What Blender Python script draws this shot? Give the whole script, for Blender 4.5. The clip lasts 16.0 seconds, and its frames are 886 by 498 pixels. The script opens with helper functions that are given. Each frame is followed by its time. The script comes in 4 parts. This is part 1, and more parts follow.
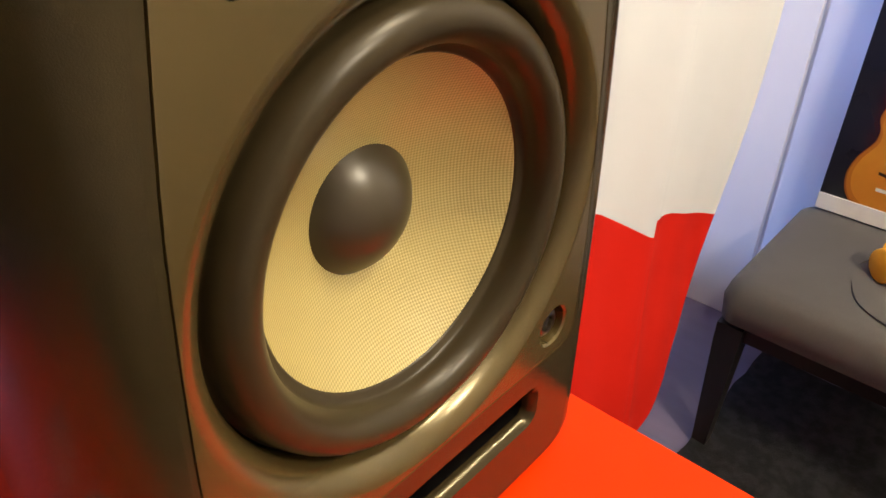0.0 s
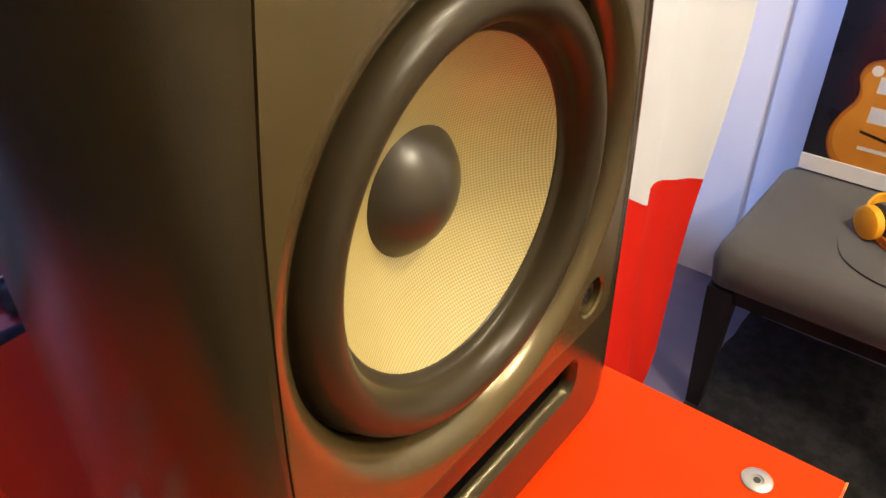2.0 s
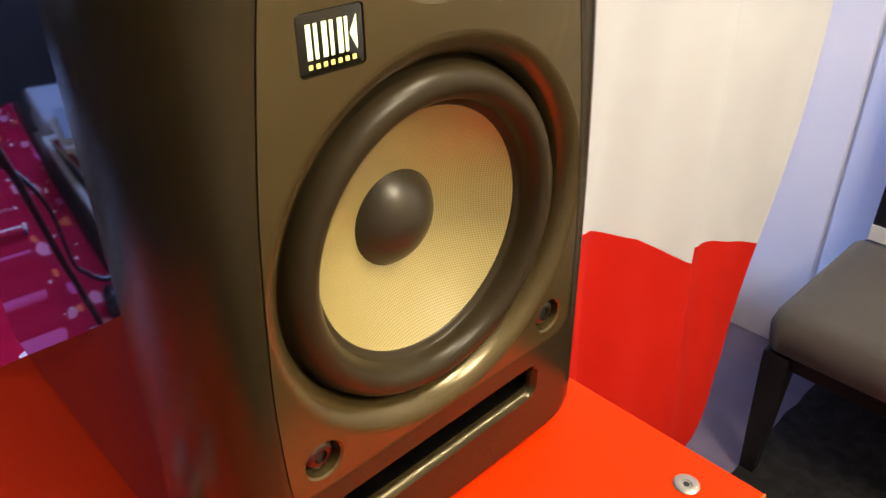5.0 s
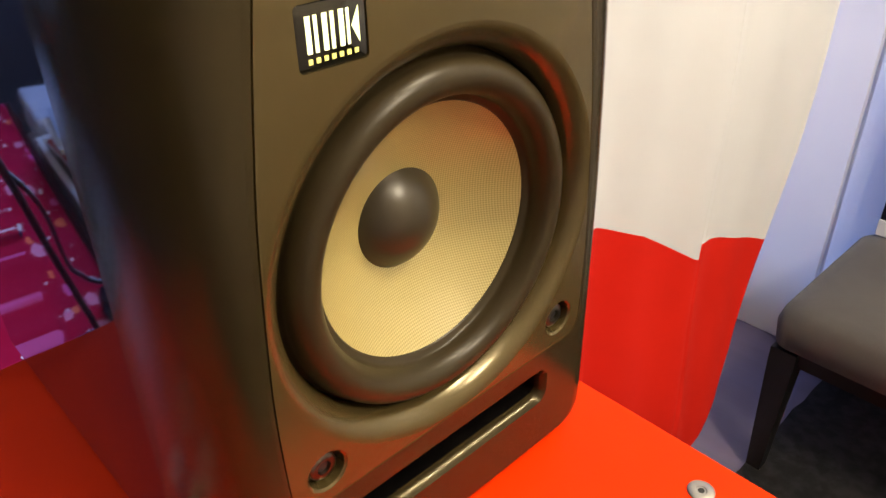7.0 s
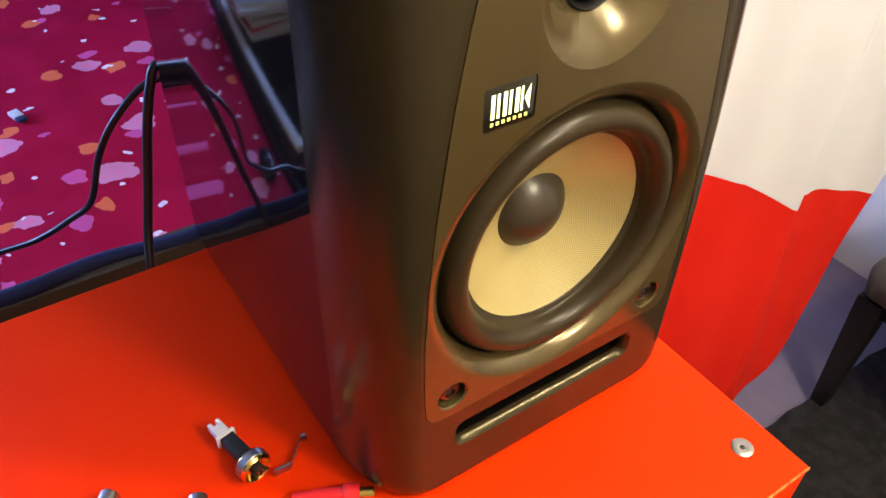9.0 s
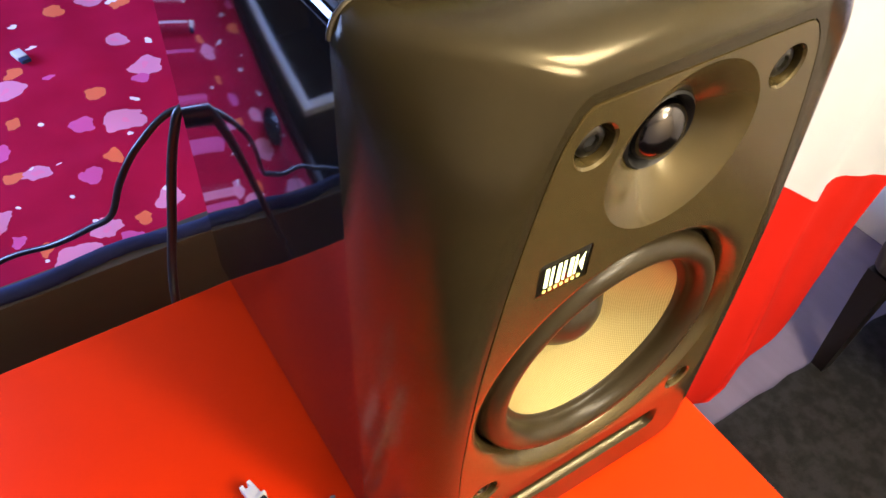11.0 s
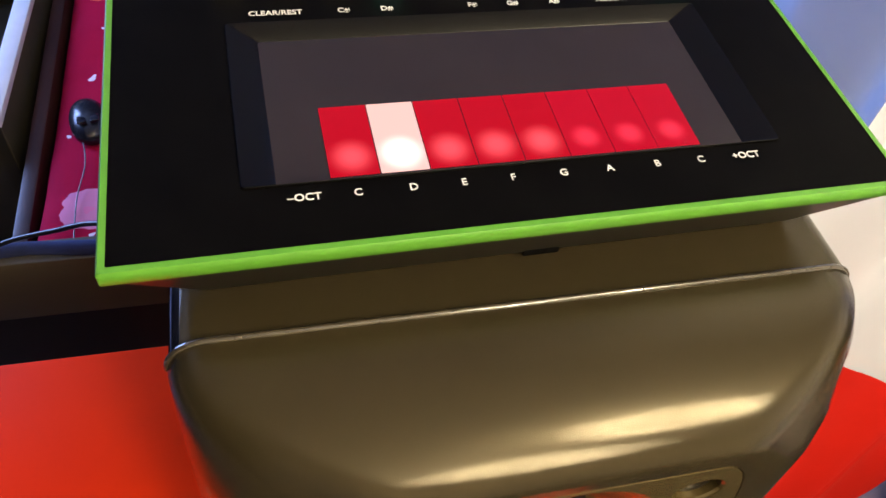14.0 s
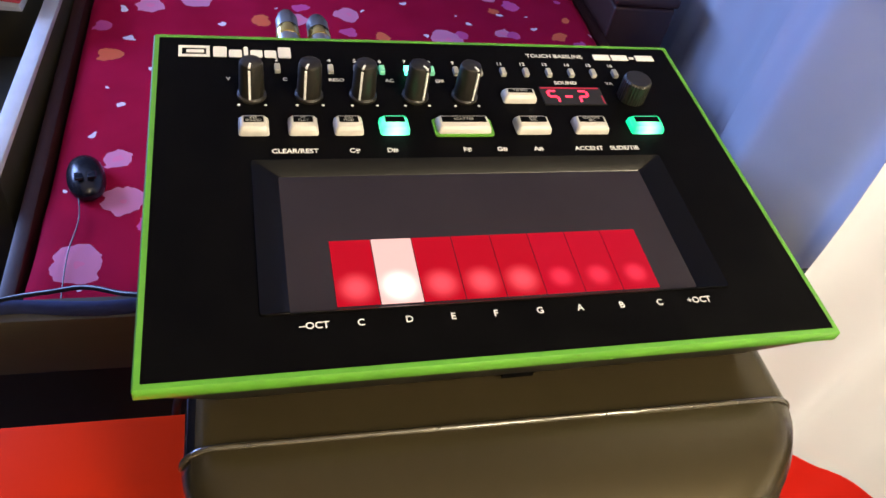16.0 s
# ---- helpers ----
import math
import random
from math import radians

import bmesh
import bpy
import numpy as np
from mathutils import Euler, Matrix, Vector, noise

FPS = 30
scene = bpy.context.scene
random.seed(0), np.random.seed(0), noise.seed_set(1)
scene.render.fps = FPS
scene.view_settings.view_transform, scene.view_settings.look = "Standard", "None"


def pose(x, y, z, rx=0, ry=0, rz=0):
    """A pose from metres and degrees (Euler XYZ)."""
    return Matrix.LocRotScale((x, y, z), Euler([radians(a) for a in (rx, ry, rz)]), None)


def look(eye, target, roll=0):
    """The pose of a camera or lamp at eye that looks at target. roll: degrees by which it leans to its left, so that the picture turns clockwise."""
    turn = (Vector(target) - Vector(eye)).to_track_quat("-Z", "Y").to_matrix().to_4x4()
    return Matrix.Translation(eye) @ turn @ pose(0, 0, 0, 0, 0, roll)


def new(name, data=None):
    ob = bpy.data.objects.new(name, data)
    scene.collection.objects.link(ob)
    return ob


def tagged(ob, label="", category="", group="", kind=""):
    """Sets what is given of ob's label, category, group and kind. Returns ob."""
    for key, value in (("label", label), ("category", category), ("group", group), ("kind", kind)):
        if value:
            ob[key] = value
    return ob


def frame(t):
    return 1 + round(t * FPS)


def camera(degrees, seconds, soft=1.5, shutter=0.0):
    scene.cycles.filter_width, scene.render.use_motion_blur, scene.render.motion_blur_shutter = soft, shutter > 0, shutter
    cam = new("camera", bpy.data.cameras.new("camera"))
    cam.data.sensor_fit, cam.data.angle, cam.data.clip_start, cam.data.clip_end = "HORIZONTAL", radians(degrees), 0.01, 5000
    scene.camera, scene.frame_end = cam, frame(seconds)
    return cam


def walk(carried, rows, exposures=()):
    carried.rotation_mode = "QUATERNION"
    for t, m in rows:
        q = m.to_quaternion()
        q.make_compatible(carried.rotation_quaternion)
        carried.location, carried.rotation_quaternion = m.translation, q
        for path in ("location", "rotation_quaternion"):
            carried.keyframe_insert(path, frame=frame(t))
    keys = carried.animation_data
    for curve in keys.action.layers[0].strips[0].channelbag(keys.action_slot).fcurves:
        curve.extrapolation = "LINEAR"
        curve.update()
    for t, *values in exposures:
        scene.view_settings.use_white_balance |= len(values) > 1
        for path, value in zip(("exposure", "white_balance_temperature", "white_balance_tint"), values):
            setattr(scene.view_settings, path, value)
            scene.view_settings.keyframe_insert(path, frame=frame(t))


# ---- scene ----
cam = camera(60.30, 16.0)
PATH = [
    (0, (-0.14143, -0.12514, 0.28040), (0.48712, 0.42455, -0.26985), 0.76),
    (0.5, (-0.16300, -0.10550, 0.28450), (0.50100, 0.38950, -0.27600), 1.50),
    (1, (-0.16680, -0.09653, 0.28190), (0.49708, 0.38891, -0.28697), 1.44),
    (1.5, (-0.16314, -0.09952, 0.28075), (0.49039, 0.39615, -0.29127), 0.32),
    (2, (-0.15765, -0.10741, 0.28202), (0.47534, 0.41025, -0.29361), -0.89),
    (2.5, (-0.16144, -0.12724, 0.28798), (0.45740, 0.40496, -0.28978), -0.80),
    (3, (-0.17782, -0.15814, 0.30199), (0.42425, 0.41456, -0.25436), -0.73),
    (3.5, (-0.18640, -0.18110, 0.31423), (0.40793, 0.42101, -0.21892), -0.78),
    (4, (-0.18669, -0.19213, 0.31955), (0.40204, 0.42553, -0.20189), -0.83),
    (4.5, (-0.18578, -0.19440, 0.31831), (0.39958, 0.42879, -0.20034), -0.80),
    (7, (-0.17708, -0.18379, 0.31186), (0.40288, 0.44069, -0.21127), -1.32),
    (7.5, (-0.17766, -0.18625, 0.31343), (0.39925, 0.44002, -0.21095), -1.29),
    (8, (-0.18452, -0.19866, 0.32927), (0.37589, 0.43573, -0.20316), -0.34),
    (8.5, (-0.19743, -0.20112, 0.37080), (0.28310, 0.43806, -0.22965), 0.88),
    (9, (-0.21643, -0.20163, 0.40116), (0.21065, 0.42200, -0.25357), 1.34),
    (9.2, (-0.22415, -0.20260, 0.41129), (0.19583, 0.41758, -0.25127), 1.31),
    (11.5, (-0.16409, -0.10517, 0.47663), (0.19882, 0.45112, -0.27093), 2.23),
    (12, (-0.12288, -0.08420, 0.48490), (0.16581, 0.50895, -0.26665), 1.76),
    (12.5, (-0.09976, -0.07380, 0.49284), (0.14110, 0.52948, -0.26745), 1.82),
    (13, (-0.09140, -0.07229, 0.50835), (0.12403, 0.53719, -0.25462), 4.12),
    (13.5, (-0.08762, -0.06905, 0.52521), (0.12729, 0.53524, -0.24203), 7.06),
    (14, (-0.07968, -0.07101, 0.54295), (0.13353, 0.52952, -0.22770), 9.56),
    (14.5, (-0.07715, -0.07251, 0.55280), (0.15785, 0.53059, -0.20947), 12.87),
    (15, (-0.08329, -0.07122, 0.56548), (0.15371, 0.54740, -0.18361), 13.71),
    (15.5, (-0.08471, -0.07259, 0.57574), (0.15485, 0.56665, -0.15500), 13.61),
    (16, (-0.08834, -0.07481, 0.58194), (0.15138, 0.58280, -0.13226), 12.90),
]
walk(cam, [(t, look(eye, target, roll)) for t, eye, target, roll in PATH],
     ((0, 0.12), (1, 0.28), (2, 0.26), (3, 0.14), (4, 0.04), (8, 0.04), (9, 0.20), (11.5, 0.64), (12, 0.46), (13, 0.28), (14, 0.10), (16, 0.06)))

# ---- world and large lights ----
world = bpy.data.worlds.new("room_air")
scene.world = world
world.use_nodes = True
world.node_tree.nodes["Background"].inputs[0].default_value = (0.35, 0.45, 0.8, 1)
world.node_tree.nodes["Background"].inputs[1].default_value = 0.02


def lamp(name, kind, m, energy, colour, size):
    data = bpy.data.lights.new(name, kind)
    data.energy, data.color = energy, colour
    if kind == "AREA":
        data.shape, data.size, data.size_y = "RECTANGLE", size[0], size[1]
    else:
        data.shadow_soft_size = size
    ob = new(name, data)
    ob.matrix_world = m
    return ob


lamp("lamp_front", "POINT", Matrix.Translation((0.36, -1.05, 1.10)), 52, (1.0, 0.85, 0.62), 0.11)
lamp("ceiling_spot", "POINT", Matrix.Translation((0.58, -0.55, 1.25)), 36, (1.0, 0.85, 0.60), 0.05)
lamp("window_daylight", "AREA", look((-2.12, 2.4, 0.45), (1.6, 0.7, -0.2)), 105, (0.30, 0.45, 1.0), (1.1, 1.0))


# ---- materials ----
def mat(name, colour, rough=0.5, metal=0.0, second=None, scale=20.0, amount=0.5, bump=0.0, bump_scale=200.0, coat=0.0,
        emission=None, strength=0.0, stretch=(1, 1, 1), rough_var=0.0, spec=0.5, sheen=0.0, tint=(1, 1, 1)):
    m = bpy.data.materials.new(name)
    m.use_nodes = True
    nt = m.node_tree
    b = nt.nodes["Principled BSDF"]
    b.inputs["Base Color"].default_value = (*colour, 1)
    b.inputs["Roughness"].default_value = rough
    b.inputs["Metallic"].default_value = metal
    b.inputs["Coat Weight"].default_value = coat
    b.inputs["Coat Roughness"].default_value = 0.05
    b.inputs["Specular IOR Level"].default_value = spec
    b.inputs["Sheen Weight"].default_value = sheen
    b.inputs["Specular Tint"].default_value = (*tint, 1)
    tc = nt.nodes.new("ShaderNodeTexCoord")
    mp = nt.nodes.new("ShaderNodeMapping")
    mp.inputs["Scale"].default_value = stretch
    nt.links.new(tc.outputs["Object"], mp.inputs[0])
    if second:
        n = nt.nodes.new("ShaderNodeTexNoise")
        n.inputs["Scale"].default_value = scale
        n.inputs["Detail"].default_value = 6
        nt.links.new(mp.outputs[0], n.inputs[0])
        r = nt.nodes.new("ShaderNodeMapRange")
        r.inputs[1].default_value, r.inputs[2].default_value = 0.5 - amount / 2, 0.5 + amount / 2
        nt.links.new(n.outputs[0], r.inputs[0])
        mx = nt.nodes.new("ShaderNodeMix")
        mx.data_type = "RGBA"
        mx.inputs["A"].default_value, mx.inputs["B"].default_value = (*colour, 1), (*second, 1)
        nt.links.new(r.outputs[0], mx.inputs["Factor"])
        nt.links.new(mx.outputs["Result"], b.inputs["Base Color"])
    if rough_var:
        n2 = nt.nodes.new("ShaderNodeTexNoise")
        n2.inputs["Scale"].default_value, n2.inputs["Detail"].default_value = 14, 5
        nt.links.new(tc.outputs["Object"], n2.inputs[0])
        r2 = nt.nodes.new("ShaderNodeMapRange")
        r2.inputs[3].default_value, r2.inputs[4].default_value = rough - rough_var, rough + rough_var
        nt.links.new(n2.outputs[0], r2.inputs[0])
        nt.links.new(r2.outputs[0], b.inputs["Roughness"])
    if bump:
        n3 = nt.nodes.new("ShaderNodeTexNoise")
        n3.inputs["Scale"].default_value, n3.inputs["Detail"].default_value = bump_scale, 4
        nt.links.new(mp.outputs[0], n3.inputs[0])
        bp = nt.nodes.new("ShaderNodeBump")
        bp.inputs["Strength"].default_value, bp.inputs["Distance"].default_value = bump, 0.001
        nt.links.new(n3.outputs[0], bp.inputs["Height"])
        nt.links.new(bp.outputs[0], b.inputs["Normal"])
    if emission:
        b.inputs["Emission Color"].default_value = (*emission, 1)
        b.inputs["Emission Strength"].default_value = strength
    return m


def math_node(nt, op, a, b=None):
    n = nt.nodes.new("ShaderNodeMath")
    n.operation = op
    for k, v in enumerate((a, b)):
        if v is None:
            continue
        if isinstance(v, (int, float)):
            n.inputs[k].default_value = v
        else:
            nt.links.new(v, n.inputs[k])
    return n.outputs[0]


M_PAINT = mat("black_olive_moulding", (0.0240, 0.0182, 0.0085), 0.11, second=(0.0275, 0.0210, 0.0100), scale=30, bump=0.08, bump_scale=2600, rough_var=0.02, spec=0.36, tint=(1.0, 0.88, 0.60))
M_LACQUER = mat("glossy_black_lacquer", (0.006, 0.0055, 0.0065), 0.05, spec=0.6, second=(0.008, 0.007, 0.007), scale=8)
M_PLATE = mat("satin_baffle_paint", (0.049, 0.0350, 0.0122), 0.22, second=(0.054, 0.0390, 0.0142), scale=25, bump=0.04, bump_scale=2600, rough_var=0.02, spec=0.9, tint=(1.0, 0.88, 0.60))
M_BEAD = mat("glossy_bead", (0.035, 0.028, 0.016), 0.12, spec=1.0, second=(0.05, 0.04, 0.024), scale=200)
M_BADGE = mat("badge_gloss", (0.010, 0.0085, 0.005), 0.12, second=(0.013, 0.011, 0.006), scale=60)
M_RUBBER = mat("black_rubber", (0.028, 0.0205, 0.0095), 0.32, second=(0.033, 0.0245, 0.0115), scale=50, rough_var=0.04, spec=0.22)
M_DARK = mat("matt_black", (0.008, 0.008, 0.008), 0.6)
M_CAP = mat("dust_cap", (0.030, 0.0235, 0.0125), 0.33, second=(0.035, 0.0275, 0.015), scale=60)
M_STEEL = mat("steel", (0.46, 0.45, 0.43), 0.34, 1.0, second=(0.36, 0.35, 0.33), scale=90)
M_BLACKSTEEL = mat("black_oxide_steel", (0.11, 0.10, 0.08), 0.28, 1.0)
M_ALU = mat("tweeter_metal", (0.10, 0.09, 0.085), 0.16, 1.0)
M_BRASS = mat("brass", (0.85, 0.58, 0.16), 0.2, 1.0, second=(0.7, 0.45, 0.1), scale=80)
M_RED = mat("red_laminate", (0.80, 0.034, 0.0008), 0.45, spec=0.045, second=(0.76, 0.029, 0.0008), scale=9, bump=0.05, bump_scale=500, rough_var=0.06)
M_EDGE = mat("worn_edge_band", (0.55, 0.22, 0.03), 0.6, second=(0.75, 0.05, 0.01), scale=120, amount=0.25)
M_GREY = mat("grey_upholstery", (0.066, 0.064, 0.064), 0.9, second=(0.086, 0.083, 0.082), scale=500, amount=0.6, bump=0.4, bump_scale=1500, sheen=0.2)
M_DARKWOOD = mat("dark_wood", (0.006, 0.005, 0.005), 0.4, second=(0.010, 0.008, 0.007), scale=20, stretch=(1, 1, 0.1))
M_WALL = mat("white_wall_paint", (0.88, 0.88, 0.88), 0.7, second=(0.83, 0.83, 0.84), scale=4, bump=0.15, bump_scale=120)
M_CREAM = mat("cream_wall_paint", (0.76, 0.67, 0.50), 0.8, second=(0.70, 0.61, 0.46), scale=3, bump=0.15, bump_scale=120)
# Near-black tone puts the room's unlit side into the colour of unseen walls.
M_NIGHT = mat("unlit_wall_tone", (0.022, 0.021, 0.026), 0.8, second=(0.017, 0.016, 0.020), scale=3, bump=0.15, bump_scale=120)
M_CEIL = mat("ceiling_paint", (0.75, 0.72, 0.66), 0.85, second=(0.70, 0.67, 0.61), scale=3)
M_FLOOR = mat("laminate_floor", (0.19, 0.16, 0.24), 0.45, second=(0.14, 0.115, 0.18), scale=14, stretch=(1, 0.12, 1), rough_var=0.08)
M_RUG = mat("black_rug", (0.003, 0.003, 0.0035), 0.95, second=(0.015, 0.015, 0.017), scale=34, amount=0.22, bump=0.9, bump_scale=300)
M_WHITECLOTH = mat("white_flag_cloth", (0.62, 0.66, 0.74), 0.85, second=(0.58, 0.62, 0.70), scale=6, bump=0.25, bump_scale=1800, sheen=0.15)
M_REDCLOTH = mat("red_flag_cloth", (0.62, 0.014, 0.006), 0.85, spec=0.15, second=(0.56, 0.011, 0.005), scale=7, bump=0.25, bump_scale=1800)
M_GREEN = mat("lime_green_trim", (0.090, 0.285, 0.022), 0.35, second=(0.080, 0.255, 0.022), scale=40)
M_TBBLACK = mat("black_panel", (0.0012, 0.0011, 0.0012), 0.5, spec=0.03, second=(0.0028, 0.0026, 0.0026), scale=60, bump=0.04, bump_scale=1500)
M_TBBODY = mat("black_plastic", (0.010, 0.0085, 0.0055), 0.40, second=(0.013, 0.011, 0.0072), scale=60, bump=0.1, bump_scale=1500)
M_BEZEL = mat("bezel_plastic", (0.002, 0.0018, 0.0015), 0.22, spec=0.22)
M_GLASSPAD = mat("dark_touch_panel", (0.016, 0.012, 0.014), 0.3, spec=0.3, second=(0.022, 0.017, 0.020), scale=30)
M_PRINT = mat("white_print", (0.75, 0.74, 0.70), 0.6)
M_BUTTON = mat("milky_button", (0.48, 0.46, 0.41), 0.4, second=(0.44, 0.42, 0.37), scale=200)
M_LEDOFF = mat("unlit_led", (0.35, 0.34, 0.30), 0.4)
M_LEDON = mat("lit_led", (0.4, 0.8, 0.6), 0.4, emission=(0.05, 1.0, 0.45), strength=5)
M_LEDDIM = mat("dim_led", (0.2, 0.5, 0.35), 0.4, emission=(0.02, 0.35, 0.15), strength=0.5)
M_DIGIT = mat("lit_digit", (0.6, 0.05, 0.1), 0.4, emission=(1.0, 0.015, 0.06), strength=2.2)
M_DIGITDIM = mat("digit_glow", (0.2, 0.01, 0.02), 0.3, emission=(0.8, 0.01, 0.05), strength=0.35)
M_LOGO = mat("lit_badge_mark", (0.8, 0.8, 0.5), 0.4, emission=(0.93, 1.0, 0.55), strength=1.5)
M_LOGOY = mat("badge_small_mark", (0.8, 0.7, 0.2), 0.4, emission=(0.85, 0.85, 0.2), strength=0.8)
M_CABLE = mat("black_cable", (0.012, 0.012, 0.014), 0.35)
M_YELLOW = mat("yellow_headphone_plastic", (0.85, 0.42, 0.015), 0.4, second=(0.78, 0.36, 0.012), scale=30)
M_ORANGE = mat("orange_headband", (0.75, 0.20, 0.01), 0.4, second=(0.12, 0.02, 0.005), scale=60, amount=0.2)
M_FOAM = mat("ear_foam", (0.010, 0.010, 0.010), 0.9)
M_BLUE = mat("blue_cloth", (0.018, 0.032, 0.115), 0.9, second=(0.010, 0.016, 0.055), scale=20)
M_OLIVE = mat("bed_frame_wood", (0.070, 0.055, 0.026), 0.6, second=(0.052, 0.042, 0.020), scale=20, stretch=(0.1, 1, 1))
M_BROWN = mat("reddish_brown_wood", (0.05, 0.016, 0.011), 0.5, second=(0.035, 0.011, 0.008), scale=20, stretch=(1, 0.1, 1))
M_WHITEPL = mat("white_plastic", (0.70, 0.70, 0.70), 0.4, second=(0.62, 0.62, 0.62), scale=20)
M_REDPLUG = mat("red_plug_plastic", (0.62, 0.012, 0.016), 0.45)
M_POSTER = mat("poster_black", (0.010, 0.010, 0.014), 0.12, second=(0.018, 0.018, 0.024), scale=5)
M_SILVERPRINT = mat("silver_print", (0.55, 0.55, 0.55), 0.4)
M_CREAMPRINT = mat("cream_print", (0.62, 0.56, 0.44), 0.4)
M_MOUSE = mat("mouse_plastic", (0.012, 0.012, 0.016), 0.25)


def cone_weave():
    m = mat("woven_yellow_cone", (0.62, 0.46, 0.14), 0.42)
    nt = m.node_tree
    b = nt.nodes["Principled BSDF"]
    tc = nt.nodes.new("ShaderNodeTexCoord")
    sp = nt.nodes.new("ShaderNodeSeparateXYZ")
    nt.links.new(tc.outputs["Object"], sp.inputs[0])
    k = 2 * math.pi / 0.00125
    sx = math_node(nt, "SINE", math_node(nt, "MULTIPLY", math_node(nt, "ADD", sp.outputs[0], sp.outputs[2]), k * 0.58))
    sz = math_node(nt, "SINE", math_node(nt, "MULTIPLY", math_node(nt, "SUBTRACT", sp.outputs[0], sp.outputs[2]), k * 0.58))
    w = math_node(nt, "MULTIPLY", sx, sz)
    mr = nt.nodes.new("ShaderNodeMapRange")
    mr.inputs[1].default_value, mr.inputs[2].default_value = -0.6, 0.6
    nt.links.new(w, mr.inputs[0])
    mx = nt.nodes.new("ShaderNodeMix")
    mx.data_type = "RGBA"
    mx.inputs["A"].default_value, mx.inputs["B"].default_value = (0.27, 0.222, 0.074, 1), (0.44, 0.372, 0.148, 1)
    nt.links.new(mr.outputs[0], mx.inputs["Factor"])
    nt.links.new(mx.outputs["Result"], b.inputs["Base Color"])
    bp = nt.nodes.new("ShaderNodeBump")
    bp.inputs["Strength"].default_value, bp.inputs["Distance"].default_value = 0.2, 0.0003
    nt.links.new(w, bp.inputs["Height"])
    nt.links.new(bp.outputs[0], b.inputs["Normal"])
    b.inputs["Coat Weight"].default_value = 0.6
    b.inputs["Coat Roughness"].default_value = 0.26
    return m


M_CONE = cone_weave()


def bedspread():
    """Crimson cotton with scattered pink blossoms, orange dots and white specks."""
    m = mat("blossom_cotton", (0.36, 0.010, 0.06), 0.85, bump=0.3, bump_scale=900, spec=0.08)
    nt = m.node_tree
    b = nt.nodes["Principled BSDF"]
    tc = nt.nodes.new("ShaderNodeTexCoord")
    warp = nt.nodes.new("ShaderNodeTexNoise")
    warp.inputs["Scale"].default_value, warp.inputs["Detail"].default_value = 22, 2
    nt.links.new(tc.outputs["Object"], warp.inputs[0])
    add = nt.nodes.new("ShaderNodeMix")
    add.data_type = "VECTOR"
    add.inputs["Factor"].default_value = 0.050
    nt.links.new(tc.outputs["Object"], add.inputs["A"])
    nt.links.new(warp.outputs["Color"], add.inputs["B"])
    last = None
    base = nt.nodes.new("ShaderNodeTexNoise")
    base.inputs["Scale"].default_value = 7
    nt.links.new(tc.outputs["Object"], base.inputs[0])
    ground = nt.nodes.new("ShaderNodeMix")
    ground.data_type = "RGBA"
    ground.inputs["A"].default_value, ground.inputs["B"].default_value = (0.31, 0.002, 0.024, 1), (0.47, 0.007, 0.050, 1)
    nt.links.new(base.outputs[0], ground.inputs["Factor"])
    last = ground.outputs["Result"]
    for scale, size, colour, keep, shift in ((4.8, 0.18, (0.74, 0.25, 0.38), 0.60, 0.0), (5.5, 0.125, (0.80, 0.16, 0.07), 0.50, 3.7),
                                             (6.0, 0.12, (0.66, 0.10, 0.30), 0.45, 11.3), (7.5, 0.058, (0.9, 0.75, 0.8), 0.8, 7.1)):
        mp = nt.nodes.new("ShaderNodeMapping")
        mp.inputs["Location"].default_value = (shift, shift * 0.7, 0)
        nt.links.new(add.outputs["Result"], mp.inputs[0])
        v = nt.nodes.new("ShaderNodeTexVoronoi")
        v.voronoi_dimensions = "2D"
        v.inputs["Scale"].default_value, v.inputs["Randomness"].default_value = scale, 0.85
        nt.links.new(mp.outputs[0], v.inputs[0])
        sp = nt.nodes.new("ShaderNodeSeparateColor")
        nt.links.new(v.outputs["Color"], sp.inputs[0])
        limit = math_node(nt, "MULTIPLY", math_node(nt, "ADD", math_node(nt, "MULTIPLY", sp.outputs[1], 0.7), 0.6), size)
        on = math_node(nt, "MULTIPLY", math_node(nt, "LESS_THAN", v.outputs["Distance"], limit), math_node(nt, "LESS_THAN", sp.outputs[0], keep))
        mx = nt.nodes.new("ShaderNodeMix")
        mx.data_type = "RGBA"
        nt.links.new(on, mx.inputs["Factor"])
        nt.links.new(last, mx.inputs["A"])
        mx.inputs["B"].default_value = (*colour, 1)
        last = mx.outputs["Result"]
        if size == 0.18 and shift == 0.0:
            core = math_node(nt, "MULTIPLY", math_node(nt, "LESS_THAN", v.outputs["Distance"], 0.05), on)
            mc = nt.nodes.new("ShaderNodeMix")
            mc.data_type = "RGBA"
            nt.links.new(core, mc.inputs["Factor"])
            nt.links.new(last, mc.inputs["A"])
            mc.inputs["B"].default_value = (0.82, 0.22, 0.36, 1)
            last = mc.outputs["Result"]
    nt.links.new(last, b.inputs["Base Color"])
    return m


M_BED = bedspread()


